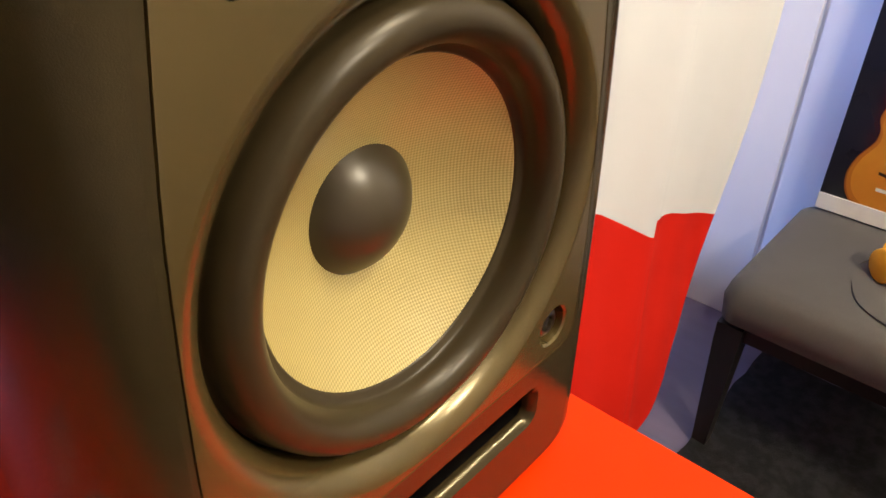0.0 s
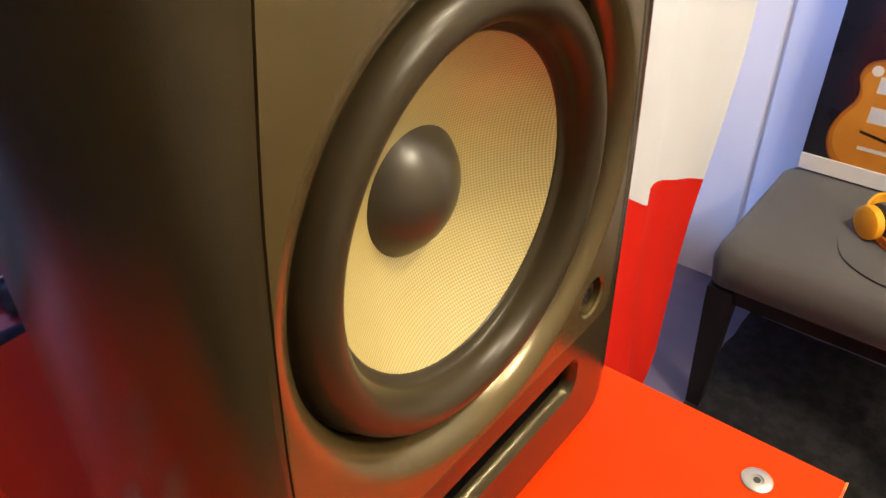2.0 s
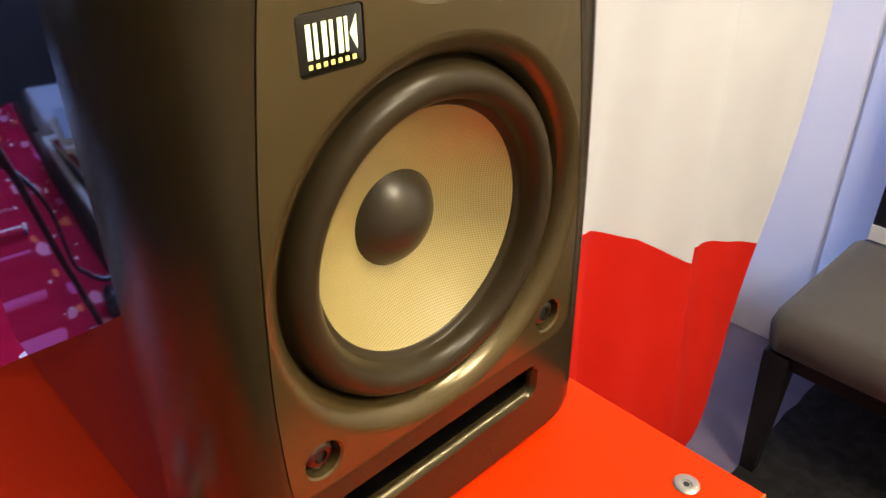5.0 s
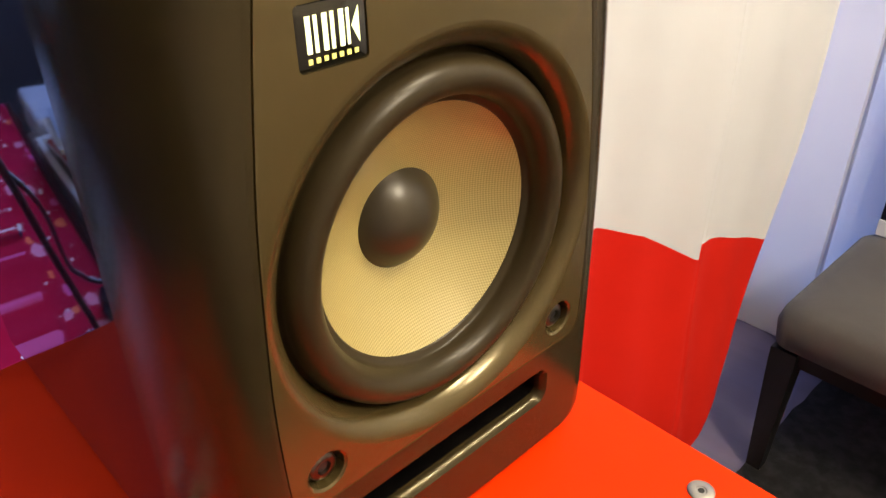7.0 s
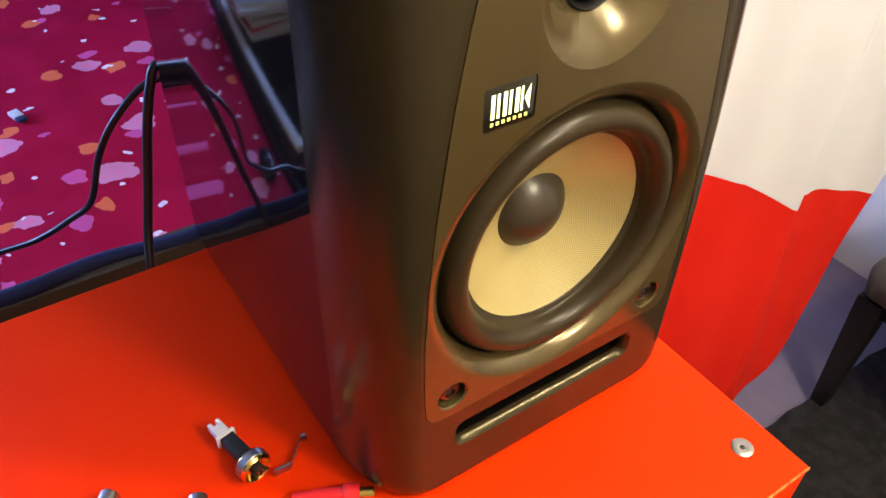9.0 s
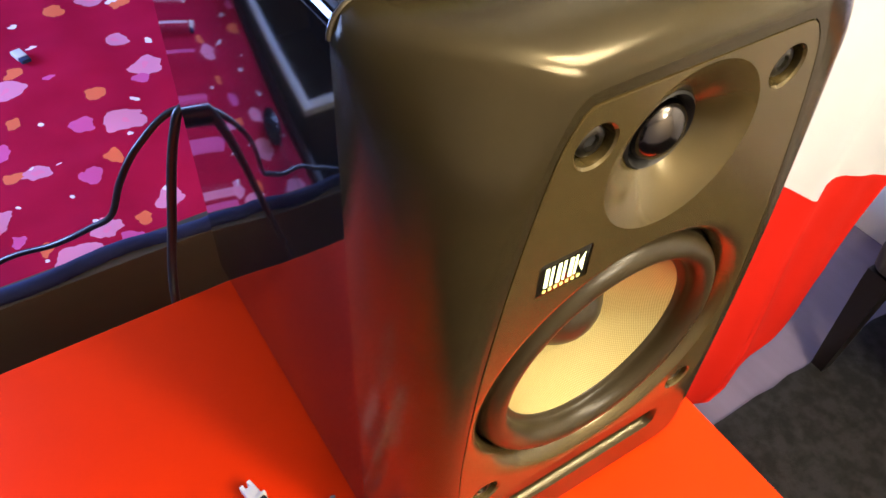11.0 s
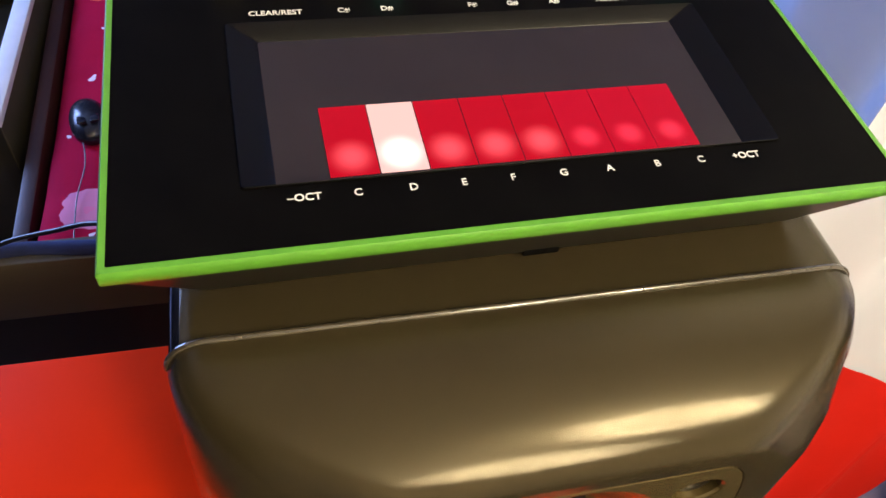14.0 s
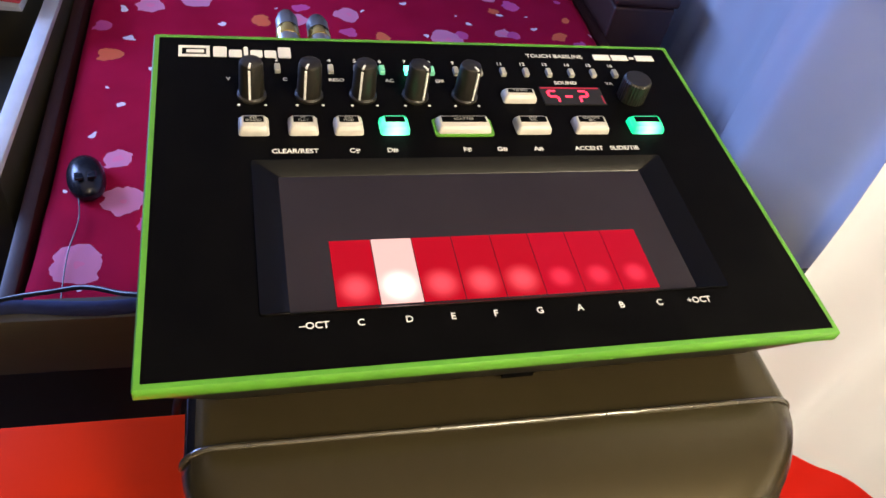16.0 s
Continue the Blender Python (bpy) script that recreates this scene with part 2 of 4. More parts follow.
def pad_light(name, base, hot, low, high, reach=0.0085, offset=-0.007):
    """A lit touch pad: brightest over the lamp behind it."""
    m = mat(name, (0.02, 0.001, 0.002), 0.35, spec=0.15)
    nt = m.node_tree
    b = nt.nodes["Principled BSDF"]
    tc = nt.nodes.new("ShaderNodeTexCoord")
    vm = nt.nodes.new("ShaderNodeVectorMath")
    vm.operation = "DISTANCE"
    vm.inputs[1].default_value = (0, offset, 0)
    nt.links.new(tc.outputs["Object"], vm.inputs[0])
    mr = nt.nodes.new("ShaderNodeMapRange")
    mr.interpolation_type = "SMOOTHSTEP"
    mr.inputs[1].default_value, mr.inputs[2].default_value = 0.001, reach
    mr.inputs[3].default_value, mr.inputs[4].default_value = 1, 0
    nt.links.new(vm.outputs["Value"], mr.inputs[0])
    mx = nt.nodes.new("ShaderNodeMix")
    mx.data_type = "RGBA"
    mx.inputs["A"].default_value, mx.inputs["B"].default_value = (*base, 1), (*hot, 1)
    nt.links.new(mr.outputs[0], mx.inputs["Factor"])
    nt.links.new(mx.outputs["Result"], b.inputs["Emission Color"])
    ms = nt.nodes.new("ShaderNodeMapRange")
    ms.inputs[3].default_value, ms.inputs[4].default_value = low, high
    nt.links.new(mr.outputs[0], ms.inputs[0])
    nt.links.new(ms.outputs[0], b.inputs["Emission Strength"])
    return m


M_PADRED = pad_light("lit_red_pad", (0.72, 0.0, 0.015), (1.0, 0.085, 0.11), 0.75, 1.15)
M_PADDIM = pad_light("dimmer_red_pad", (0.78, 0.0, 0.022), (1.0, 0.035, 0.075), 0.72, 1.0, 0.0065)
M_BUTTONGREEN = pad_light("lit_green_button", (0.0, 0.90, 0.32), (0.40, 1.0, 0.74), 1.5, 3.2, 0.0085, -0.0015)
M_PADWHITE = pad_light("lit_white_pad", (1.0, 0.58, 0.52), (1.0, 0.82, 0.74), 1.1, 2.2)


# ---- mesh helpers ----
def finish(bm, name, smooth=40.0):
    me = bpy.data.meshes.new(name)
    bmesh.ops.recalc_face_normals(bm, faces=bm.faces)
    bm.to_mesh(me)
    bm.free()
    if smooth:
        for p in me.polygons:
            p.use_smooth = True
        me.set_sharp_from_angle(angle=radians(smooth))
    return me


def part(name, bm, material, parent=None, label="", smooth=40.0, m=None):
    me = bm if isinstance(bm, bpy.types.Mesh) else finish(bm, name, smooth)
    if material and not me.materials:
        me.materials.append(material)
    ob = new(name, me)
    if parent:
        ob.parent = parent
    if m is not None:
        ob.matrix_basis = m
    if label:
        tagged(ob, label)
    return ob


def thing(name, m, label, category, group="", kind=""):
    ob = new(name)
    ob.empty_display_size = 0.02
    ob.matrix_basis = m
    return tagged(ob, label, category, group, kind)


def box(x0, x1, y0, y1, z0, z1, bevel=0.0, seg=2, bm=None):
    own = bmesh.new()
    bmesh.ops.create_cube(own, size=1, matrix=Matrix.LocRotScale(((x0 + x1) / 2, (y0 + y1) / 2, (z0 + z1) / 2), None, (x1 - x0, y1 - y0, z1 - z0)))
    if bevel:
        bmesh.ops.bevel(own, geom=own.edges[:], offset=bevel, segments=seg, affect="EDGES", profile=0.5)
    if bm is None:
        return own
    return join(bm, own)


def join(bm, other, m=None):
    me = bpy.data.meshes.new("tmp")
    other.to_mesh(me)
    other.free()
    if m is not None:
        me.transform(m)
    bm.from_mesh(me)
    bpy.data.meshes.remove(me)
    return bm


def lathe(profile, seg=64, axis="Y", bm=None):
    """Turns (radius, height) pairs about an axis through the origin."""
    bm = bm or bmesh.new()
    rings = []
    for r, h in profile:
        if r < 1e-6:
            rings.append([bm.verts.new((0, h, 0) if axis == "Y" else (0, 0, h))])
            continue
        ring = []
        for i in range(seg):
            a = 2 * math.pi * i / seg
            c, s = r * math.cos(a), r * math.sin(a)
            ring.append(bm.verts.new((c, h, s) if axis == "Y" else (c, s, h)))
        rings.append(ring)
    for a, b in zip(rings, rings[1:]):
        for i in range(seg):
            j = (i + 1) % seg
            if len(a) == 1 and len(b) == 1:
                continue
            if len(a) == 1:
                bm.faces.new((a[0], b[i], b[j]))
            elif len(b) == 1:
                bm.faces.new((a[i], a[j], b[0]))
            else:
                bm.faces.new((a[i], a[j], b[j], b[i]))
    return bm


def capped(profile, seg=64, axis="Y"):
    return lathe([(0, profile[0][1]), *profile, (0, profile[-1][1])], seg, axis)


def tube(points, radius, sides=10, closed=False):
    """A round tube along points."""
    bm = bmesh.new()
    pts = [Vector(p) for p in points]
    n = len(pts)
    rings = []
    side = None
    for i, p in enumerate(pts):
        a, b = pts[(i - 1) % n if closed else max(i - 1, 0)], pts[(i + 1) % n if closed else min(i + 1, n - 1)]
        d = (b - a).normalized()
        if side is None:
            side = d.orthogonal().normalized()
        side = (side - d * side.dot(d)).normalized()
        up = d.cross(side)
        rings.append([bm.verts.new(p + radius * (math.cos(2 * math.pi * k / sides) * side + math.sin(2 * math.pi * k / sides) * up)) for k in range(sides)])
    pairs = list(zip(rings, rings[1:])) + ([(rings[-1], rings[0])] if closed else [])
    for a, b in pairs:
        for k in range(sides):
            bm.faces.new((a[k], a[(k + 1) % sides], b[(k + 1) % sides], b[k]))
    if not closed:
        bm.faces.new(rings[0])
        bm.faces.new(rings[-1])
    return bm


def smooth_path(points, steps=8):
    pts = [Vector(p) for p in points]
    out = []
    for i in range(len(pts) - 1):
        p0, p1, p2, p3 = pts[max(i - 1, 0)], pts[i], pts[i + 1], pts[min(i + 2, len(pts) - 1)]
        for k in range(steps):
            t = k / steps
            out.append(0.5 * ((2 * p1) + (p2 - p0) * t + (2 * p0 - 5 * p1 + 4 * p2 - p3) * t * t + (3 * p1 - p0 - 3 * p2 + p3) * t ** 3))
    return out + [pts[-1]]


def rounded_rect(x0, x1, z0, z1, r, seg=8):
    pts = []
    for cx, cz, a0 in ((x1 - r, z1 - r, 0), (x0 + r, z1 - r, 90), (x0 + r, z0 + r, 180), (x1 - r, z0 + r, 270)):
        for k in range(seg + 1):
            a = radians(a0 + 90 * k / seg)
            pts.append((cx + r * math.cos(a), cz + r * math.sin(a)))
    return pts


def loft(sections, cap=True, bm=None):
    bm = bm or bmesh.new()
    rings = [[bm.verts.new(p) for p in s] for s in sections]
    for a, b in zip(rings, rings[1:]):
        n = len(a)
        for i in range(n):
            bm.faces.new((a[i], a[(i + 1) % n], b[(i + 1) % n], b[i]))
    if cap:
        bm.faces.new(rings[0])
        bm.faces.new(rings[-1])
    return bm


def lettering(text, size, m, depth=0.0001, align="CENTER", bold=0.0):
    cu = bpy.data.curves.new("letters", "FONT")
    cu.body, cu.size, cu.extrude, cu.align_x, cu.align_y, cu.offset = text, size, depth, align, "CENTER", bold
    cu.resolution_u = 3
    ob = bpy.data.objects.new("letters", cu)
    scene.collection.objects.link(ob)
    bpy.context.view_layer.update()
    me = bpy.data.meshes.new_from_object(ob.evaluated_get(bpy.context.evaluated_depsgraph_get()))
    bpy.data.objects.remove(ob)
    me.transform(m)
    me.materials.clear()
    return me


def cut(bm, cutters, smooth=35.0):
    """The mesh with every cutter taken out of it, one after the other."""
    me = finish(bm, "cut_body", 0)
    for c in cutters:
        ob, k = new("cut_body", me), new("cutter", finish(c, "cutter", 0))
        mod = ob.modifiers.new("cut", "BOOLEAN")
        mod.operation, mod.solver, mod.object = "DIFFERENCE", "EXACT", k
        bpy.context.view_layer.update()
        got = bpy.data.meshes.new_from_object(ob.evaluated_get(bpy.context.evaluated_depsgraph_get()))
        bpy.data.objects.remove(ob)
        bpy.data.objects.remove(k)
        if len(got.polygons) > 10:
            me = got
    for p in me.polygons:
        p.use_smooth = True
    me.set_sharp_from_angle(angle=radians(smooth))
    return me


# ---- the room ----
FLOOR, CEILING = -1.0, 1.40
WEST, EAST, SOUTH, NORTH = -2.2, 1.6, -2.0, 3.2


def setting(name, bm, material, label, category):
    return tagged(part(name, bm, material), label, category, kind="structure")


setting("floor", box(WEST - 0.1, EAST + 0.1, SOUTH - 0.1, NORTH + 0.1, FLOOR - 0.1, FLOOR), M_FLOOR, "purplish laminate floor beside a black rug", "floor")
setting("ceiling", box(WEST - 0.1, EAST + 0.1, SOUTH - 0.1, NORTH + 0.1, CEILING, CEILING + 0.1), M_CEIL, "plain pale ceiling", "ceiling")
wall_bm = box(EAST, EAST + 0.1, SOUTH, 0.335, FLOOR, CEILING, 0.004)
box(EAST, EAST + 0.1, 0.347, NORTH, FLOOR, CEILING, 0.004, bm=wall_bm)
box(EAST + 0.02, EAST + 0.1, 0.33, 0.35, FLOOR, CEILING, bm=wall_bm)
setting("wall_east", wall_bm, M_WALL, "white painted panel wall with a vertical joint", "wall")
setting("wall_north", box(WEST, EAST, NORTH, NORTH + 0.1, FLOOR, CEILING), M_NIGHT, "plain wall behind the bed, darkened to stand for the unlit room", "wall")
setting("wall_south", box(WEST, EAST, SOUTH - 0.1, SOUTH, FLOOR, CEILING), M_CREAM, "plain cream wall", "wall")
west = box(WEST - 0.1, WEST, SOUTH, 1.8, FLOOR, CEILING)
box(WEST - 0.1, WEST, 3.0, NORTH, FLOOR, CEILING, bm=west)
box(WEST - 0.1, WEST, 1.8, 3.0, FLOOR, -0.2, bm=west)
box(WEST - 0.1, WEST, 1.8, 3.0, 0.9, CEILING, bm=west)
setting("wall_west", west, M_NIGHT, "plain wall with a window opening, darkened to stand for the unlit room", "wall")


def rug():
    bm = bmesh.new()
    bmesh.ops.create_grid(bm, x_segments=60, y_segments=60, size=0.5)
    rng = random.Random(4)
    for v in bm.verts:
        x, y = v.co.x, v.co.y
        v.co.x, v.co.y = -1.6 + (x + 0.5) * 3.1, -1.9 + (y + 0.5) * 2.136
        v.co.z = FLOOR + 0.012 + rng.uniform(-0.002, 0.002)
        if y > 0.49:
            v.co.y += rng.uniform(-0.004, 0.004)
    ret = bmesh.ops.extrude_face_region(bm, geom=bm.faces[:])
    for v in ret["geom"]:
        if isinstance(v, bmesh.types.BMVert):
            v.co.z = FLOOR + 0.0005
    tagged(part("rug", bm, M_RUG), "black woven rug with pale flecks on the floor", "rug")


rug()


# ---- the red table ----
def table():
    t = thing("red_table", pose(0, 0, 0), "tall red laminate side table with worn front edge", "table")
    x0, x1, y0, y1 = -0.40, 0.1225, -0.1085, 0.283
    part("tabletop", box(x0, x1, y0, y1, -0.038, 0.0, 0.0015, 2), M_RED, t)
    part("edge_band", box(x0, x1 - 0.0005, y0 - 0.0008, y0 + 0.0004, -0.0022, 0.0002, 0.0002, 1), M_EDGE, t, "worn edge showing yellow chipboard")
    for x in (x0 + 0.02, x1 - 0.038):
        part("side_panel", box(x, x + 0.018, y0 + 0.02, y1 - 0.01, FLOOR, -0.038, 0.001, 1), M_RED, t)
    part("back_panel", box(x0 + 0.038, x1 - 0.038, y1 - 0.03, y1 - 0.014, FLOOR + 0.2, -0.038, 0.001, 1), M_RED, t)
    bolt = part("bolt", capped([(0.0068, 0.0), (0.0070, 0.0004), (0.0065, 0.0008), (0.0029, 0.0009), (0.0025, 0.0004)], 40, "Z"), M_STEEL, t, "flat steel bolt head", m=pose(0.0983, -0.0768, 0))
    part("socket", capped([(0.0018, 0.0003), (0.0018, 0.0006)], 6, "Z"), M_DARK, bolt, "dark hex socket")
    return t


table()


# ---- the loudspeaker ----
SEAM_Y = 0.0515
TOP = 0.3545
WZ, TZ = 0.156, 0.2900


PLATE_SIDE = [(p.x, p.y) for p in smooth_path([(0.0775, 0.0688, 0), (0.0845, 0.0716, 0), (0.0870, 0.0820, 0), (0.0878, 0.120, 0), (0.0866, 0.150, 0), (0.0832, 0.196, 0), (0.0780, 0.235, 0), (0.0735, 0.2625, 0), (0.0672, 0.294, 0), (0.0610, 0.316, 0), (0.0548, 0.3262, 0)], 5)]


def flare(x, z):
    """The cabinet is a little wider at its foot."""
    return x * (1 + 0.030 * (1 - z / TOP))


def resample(pts, n):
    pts = [Vector((x, z, 0)) for x, z in pts]
    run = [0.0]
    for a, b in zip(pts, pts[1:]):
        run.append(run[-1] + (b - a).length)
    return [(float(np.interp(run[-1] * k / n, run, [p.x for p in pts])), float(np.interp(run[-1] * k / n, run, [p.y for p in pts]))) for k in range(n + 1)]


def front_moulding():
    """Lofted from the wide outline at the seam to the tapering outline of the front."""
    def arc(cx, cz, r, a0, a1):
        return [(cx + r * math.cos(radians(a0 + (a1 - a0) * k / 6)), cz + r * math.sin(radians(a0 + (a1 - a0) * k / 6))) for k in range(7)]

    w, lo, hi, r = 0.1135, 0.001, TOP - 0.0005, 0.012
    seam = ([(0, lo)] + arc(w - r, lo + r, r, -90, -45), arc(w - r, lo + r, r, -45, 0) + arc(w - r, hi - r, r, 0, 45), arc(w - r, hi - r, r, 45, 90) + [(0, hi)])
    side = [(p.x, p.y) for p in smooth_path([(0.0845, 0.0085, 0), (0.0885, 0.0160, 0), (0.0893, 0.060, 0), (0.0893, 0.120, 0), (0.0885, 0.152, 0), (0.0855, 0.196, 0), (0.0808, 0.235, 0), (0.0766, 0.2625, 0), (0.0712, 0.290, 0), (0.0660, 0.312, 0), (0.0605, 0.3255, 0)], 5)]
    face = ([(0, 0.006), (0.078, 0.006), (0.0845, 0.0085)], side, [(p.x, p.y) for p in smooth_path([(0.0605, 0.3255, 0), (0.0560, 0.3315, 0), (0.0480, 0.3335, 0), (0.0, 0.3340, 0)], 5)])
    counts = (14, 44, 16)
    outer = [p for k in range(3) for p in resample(seam[k], counts[k])[:-1]] + [(0, hi)]
    inner = [p for k in range(3) for p in resample(face[k], counts[k])[:-1]] + [(0, 0.3340)]
    outer = [(flare(x, z), z) for x, z in outer]
    outer += [(-x, z) for x, z in reversed(outer[1:-1])]
    inner += [(-x, z) for x, z in reversed(inner[1:-1])]
    sections = []
    layers = 20
    for i in range(layers + 1):
        a = radians(82.0 * i / (layers - 1)) if i < layers else radians(90)
        ring = []
        for (xo, zo), (xi, zi) in zip(outer, inner):
            power = 2 / 1.95
            u = math.cos(a) ** power if i < layers else 0.0
            side_u = math.cos(a) ** (1.03 + 1.1 * min(1, max(0, (zo - 0.325) / 0.025))) if i < layers else 0.0
            ring.append((xi + (xo - xi) * side_u, SEAM_Y * (1 - math.sin(a) ** power), zi + (zo - zi) * u))
        sections.append(ring)
    # recessed joint round the baffle plate, then the plate itself
    edge = ([(0, 0.0688), (0.0775, 0.0688)], PLATE_SIDE, [(0.0548, 0.3262), (0.0520, 0.3283), (0.0490, 0.3290), (0.0, 0.3290)])
    plate = [p for k in range(3) for p in resample(edge[k], counts[k])[:-1]] + [(0, 0.3290)]
    plate += [(-x, z) for x, z in reversed(plate[1:-1])]
    mid_x, mid_z = 0.0, 0.2
    for d, y in ((0.0, 0.0), (0.00022, 0.0009), (0.00058, 0.0009), (0.0008, -0.00005), (0.0016, -0.00012)):
        ring = []
        for x, z in plate:
            r = math.hypot(x - mid_x, z - mid_z)
            ring.append((x - (x - mid_x) / r * d, y, z - (z - mid_z) / r * d))
        sections.append(ring)
    return loft(sections)


def speaker():
    s = thing("studio_monitor", pose(0, 0, 0), "black studio monitor loudspeaker with yellow woven woofer on a red table", "loudspeaker")
    lip = [(0.0, -0.02), (0.0880, -0.02), (0.0872, -0.0002)]
    for k in range(0, 19):
        a = radians(90 * k / 18)
        lip.append((0.0866 - 0.0111 * math.sin(a) ** 1.15, 0.0135 - 0.0135 * math.cos(a) - 0.0001))
    lip += [(0.0755, 0.049), (0.0, 0.049)]
    woofer_cut = lathe(lip, 96)
    guide = [(0.0, -0.02), (0.0382, -0.02), (0.0375, -0.0003)]
    for k in range(1, 9):
        t = k / 8
        guide.append((0.0375 - 0.0200 * t, 0.0125 * t ** 1.5))
    guide += [(0.0172, 0.020), (0.0, 0.020)]
    guide_cut = lathe(guide, 64)
    bmesh.ops.translate(woofer_cut, verts=woofer_cut.verts, vec=(0, 0, WZ))
    bmesh.ops.translate(guide_cut, verts=guide_cut.verts, vec=(0, 0, TZ))
    slot_rings = []
    for y, grow in ((-0.01, 0.0035), (-0.0004, 0.0035), (0.0012, 0.0018), (0.0035, 0.0004), (0.006, 0), (0.045, -0.001)):
        slot_rings.append([(x, y, z) for x, z in rounded_rect(-0.0645 - grow, 0.0615 + grow, 0.0385 - grow, 0.0545 + grow, 0.0045 + grow * 0.9, 6)])
    cutters = [woofer_cut, guide_cut, loft(slot_rings)]
    screws = [(-0.0700, 0.0845), (0.0700, 0.0845), (-0.0462, 0.3102), (0.0462, 0.3102)]
    for x, z in screws:
        h = capped([(0.0098, -0.01), (0.0096, 0.0), (0.0086, 0.0008), (0.0080, 0.0065)], 32)
        bmesh.ops.translate(h, verts=h.verts, vec=(x, 0, z))
        cutters.append(h)
    cutters.append(loft([[(x, y, z) for x, z in rounded_rect(-0.0611, -0.0353, 0.2401, 0.2599, 0.0018, 5)] for y in (-0.01, 0.0018)]))
    outline = [(0.0, 0.0688)] + PLATE_SIDE + [(0.049, 0.329), (-0.049, 0.329)] + [(-x, z) for x, z in reversed(PLATE_SIDE)]
    me = cut(front_moulding(), cutters)
    me.materials.clear()
    me.materials.append(M_PAINT)
    me.materials.append(M_PLATE)
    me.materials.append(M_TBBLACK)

    def inside(x, z):
        hit = False
        for (x0, z0), (x1, z1) in zip(outline, outline[1:] + outline[:1]):
            if (z0 > z) != (z1 > z) and x < (x1 - x0) * (z - z0) / (z1 - z0) + x0:
                hit = not hit
        return hit

    for p in me.polygons:
        if p.center.y < 0.030 and (inside(p.center.x, p.center.z) or (p.center.y > 0.0002 and math.hypot(p.center.x, p.center.z - WZ) < 0.0880)):
            p.material_index = 1
        # Slot's inside is near-black: the shade of the deep port put into its material.
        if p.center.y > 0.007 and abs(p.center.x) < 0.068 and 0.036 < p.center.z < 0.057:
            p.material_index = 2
    for p in me.polygons:
        if p.normal.y < -0.9996:
            p.use_smooth = False
    part("front_moulding", me, None, s, "glossy black moulded front with satin baffle plate")
    cab = loft([[(flare(x, z), y, z) for x, z in rounded_rect(-0.1128 + d, 0.1128 - d, 0.0015 + d, TOP - 0.001 - d, 0.009, 8)]
                for y, d in ((SEAM_Y + 0.0006, 0.0014), (SEAM_Y + 0.0016, 0.0), (0.2915, 0.0), (0.2945, 0.0010), (0.296, 0.003))])
    cabinet = part("cabinet", cab, M_LACQUER, s, "black cabinet with lacquered sides and a satin top", smooth=30)
    cabinet.data.materials.append(M_PAINT)
    for p in cabinet.data.polygons:
        if p.normal.z > 0.8:
            p.material_index = 1
    ridge = [(flare(x, z), SEAM_Y + 0.0003, z) for x, z in rounded_rect(-0.1134, 0.1134, 0.0015, TOP - 0.0003, 0.012, 10)]
    ridge = [p for p in ridge[:22] if p[2] > TOP - 0.0125]
    part("seam_bead", tube(ridge, 0.0011, 10), M_BEAD, s, "glossy raised bead along the seam")
    # woofer
    w = part("woofer_basket", lathe([(0.0752, 0.013), (0.0752, 0.0455), (0.0, 0.0475)], 64), M_DARK, s, m=pose(0, 0, WZ))
    roll = [(0.0751, 0.0135), (0.0742, 0.0125)]
    for k in range(0, 17):
        a = math.pi * k / 16
        roll.append((0.0658 + 0.0076 * math.cos(a), 0.0112 - 0.0098 * math.sin(a)))
    roll += [(0.0574, 0.0122), (0.0556, 0.0130), (0.0549, 0.0135), (0.0545, 0.0146)]
    part("surround", lathe(roll, 96), M_RUBBER, w, "rounded black rubber surround", smooth=50)
    cone_p = [(0.0549 - 0.0330 * t, 0.0138 + 0.0192 * t + 0.0022 * math.sin(math.pi * t)) for t in [k / 10 for k in range(11)]]
    part("cone", lathe(cone_p, 96), M_CONE, w, "yellow woven fibre cone", smooth=60)
    cap_p = [(0.0229, 0.0338), (0.0226, 0.0328)]
    for k in range(0, 11):
        a = radians(90 * k / 10)
        cap_p.append((0.0272 * math.sin(radians(55) - a * 55 / 90), 0.0329 + 0.0272 * math.cos(radians(55)) - 0.0272 * math.cos(radians(55) - a * 55 / 90)))
    part("dust_cap", lathe(cap_p, 64), M_CAP, w, "black domed dust cap", smooth=60)
    # tweeter
    tw = part("tweeter_ring", lathe([(0.0174, 0.0122), (0.0164, 0.0112), (0.0148, 0.0140), (0.0142, 0.018), (0.0, 0.0185)], 48), M_DARK, s, m=pose(0, 0, TZ))
    part("tweeter_dome", lathe([(0.0132 * math.cos(radians(9 * k)), 0.0140 - 0.0085 * math.sin(radians(9 * k))) for k in range(11)], 48), M_ALU, tw, "shiny dark metal dome", smooth=60)
    # port: a matt black block stands for the dark at the slot's end
    part("port_throat_shade", loft([[(x, y, z) for x, z in rounded_rect(-0.066, 0.063, 0.037, 0.056, 0.004, 4)] for y in (0.044, 0.048)]), M_DARK, s)
    for x, z in screws:
        sc = part("screw", capped([(0.0062, 0.0062), (0.0062, 0.0032), (0.0052, 0.0024), (0.0032, 0.0024), (0.0028, 0.0042)], 32), M_BLACKSTEEL, s, "recessed black hex screw", m=pose(x, 0, z))
        part("screw_socket", capped([(0.0027, 0.0040), (0.0027, 0.0036)], 6), M_DARK, sc)
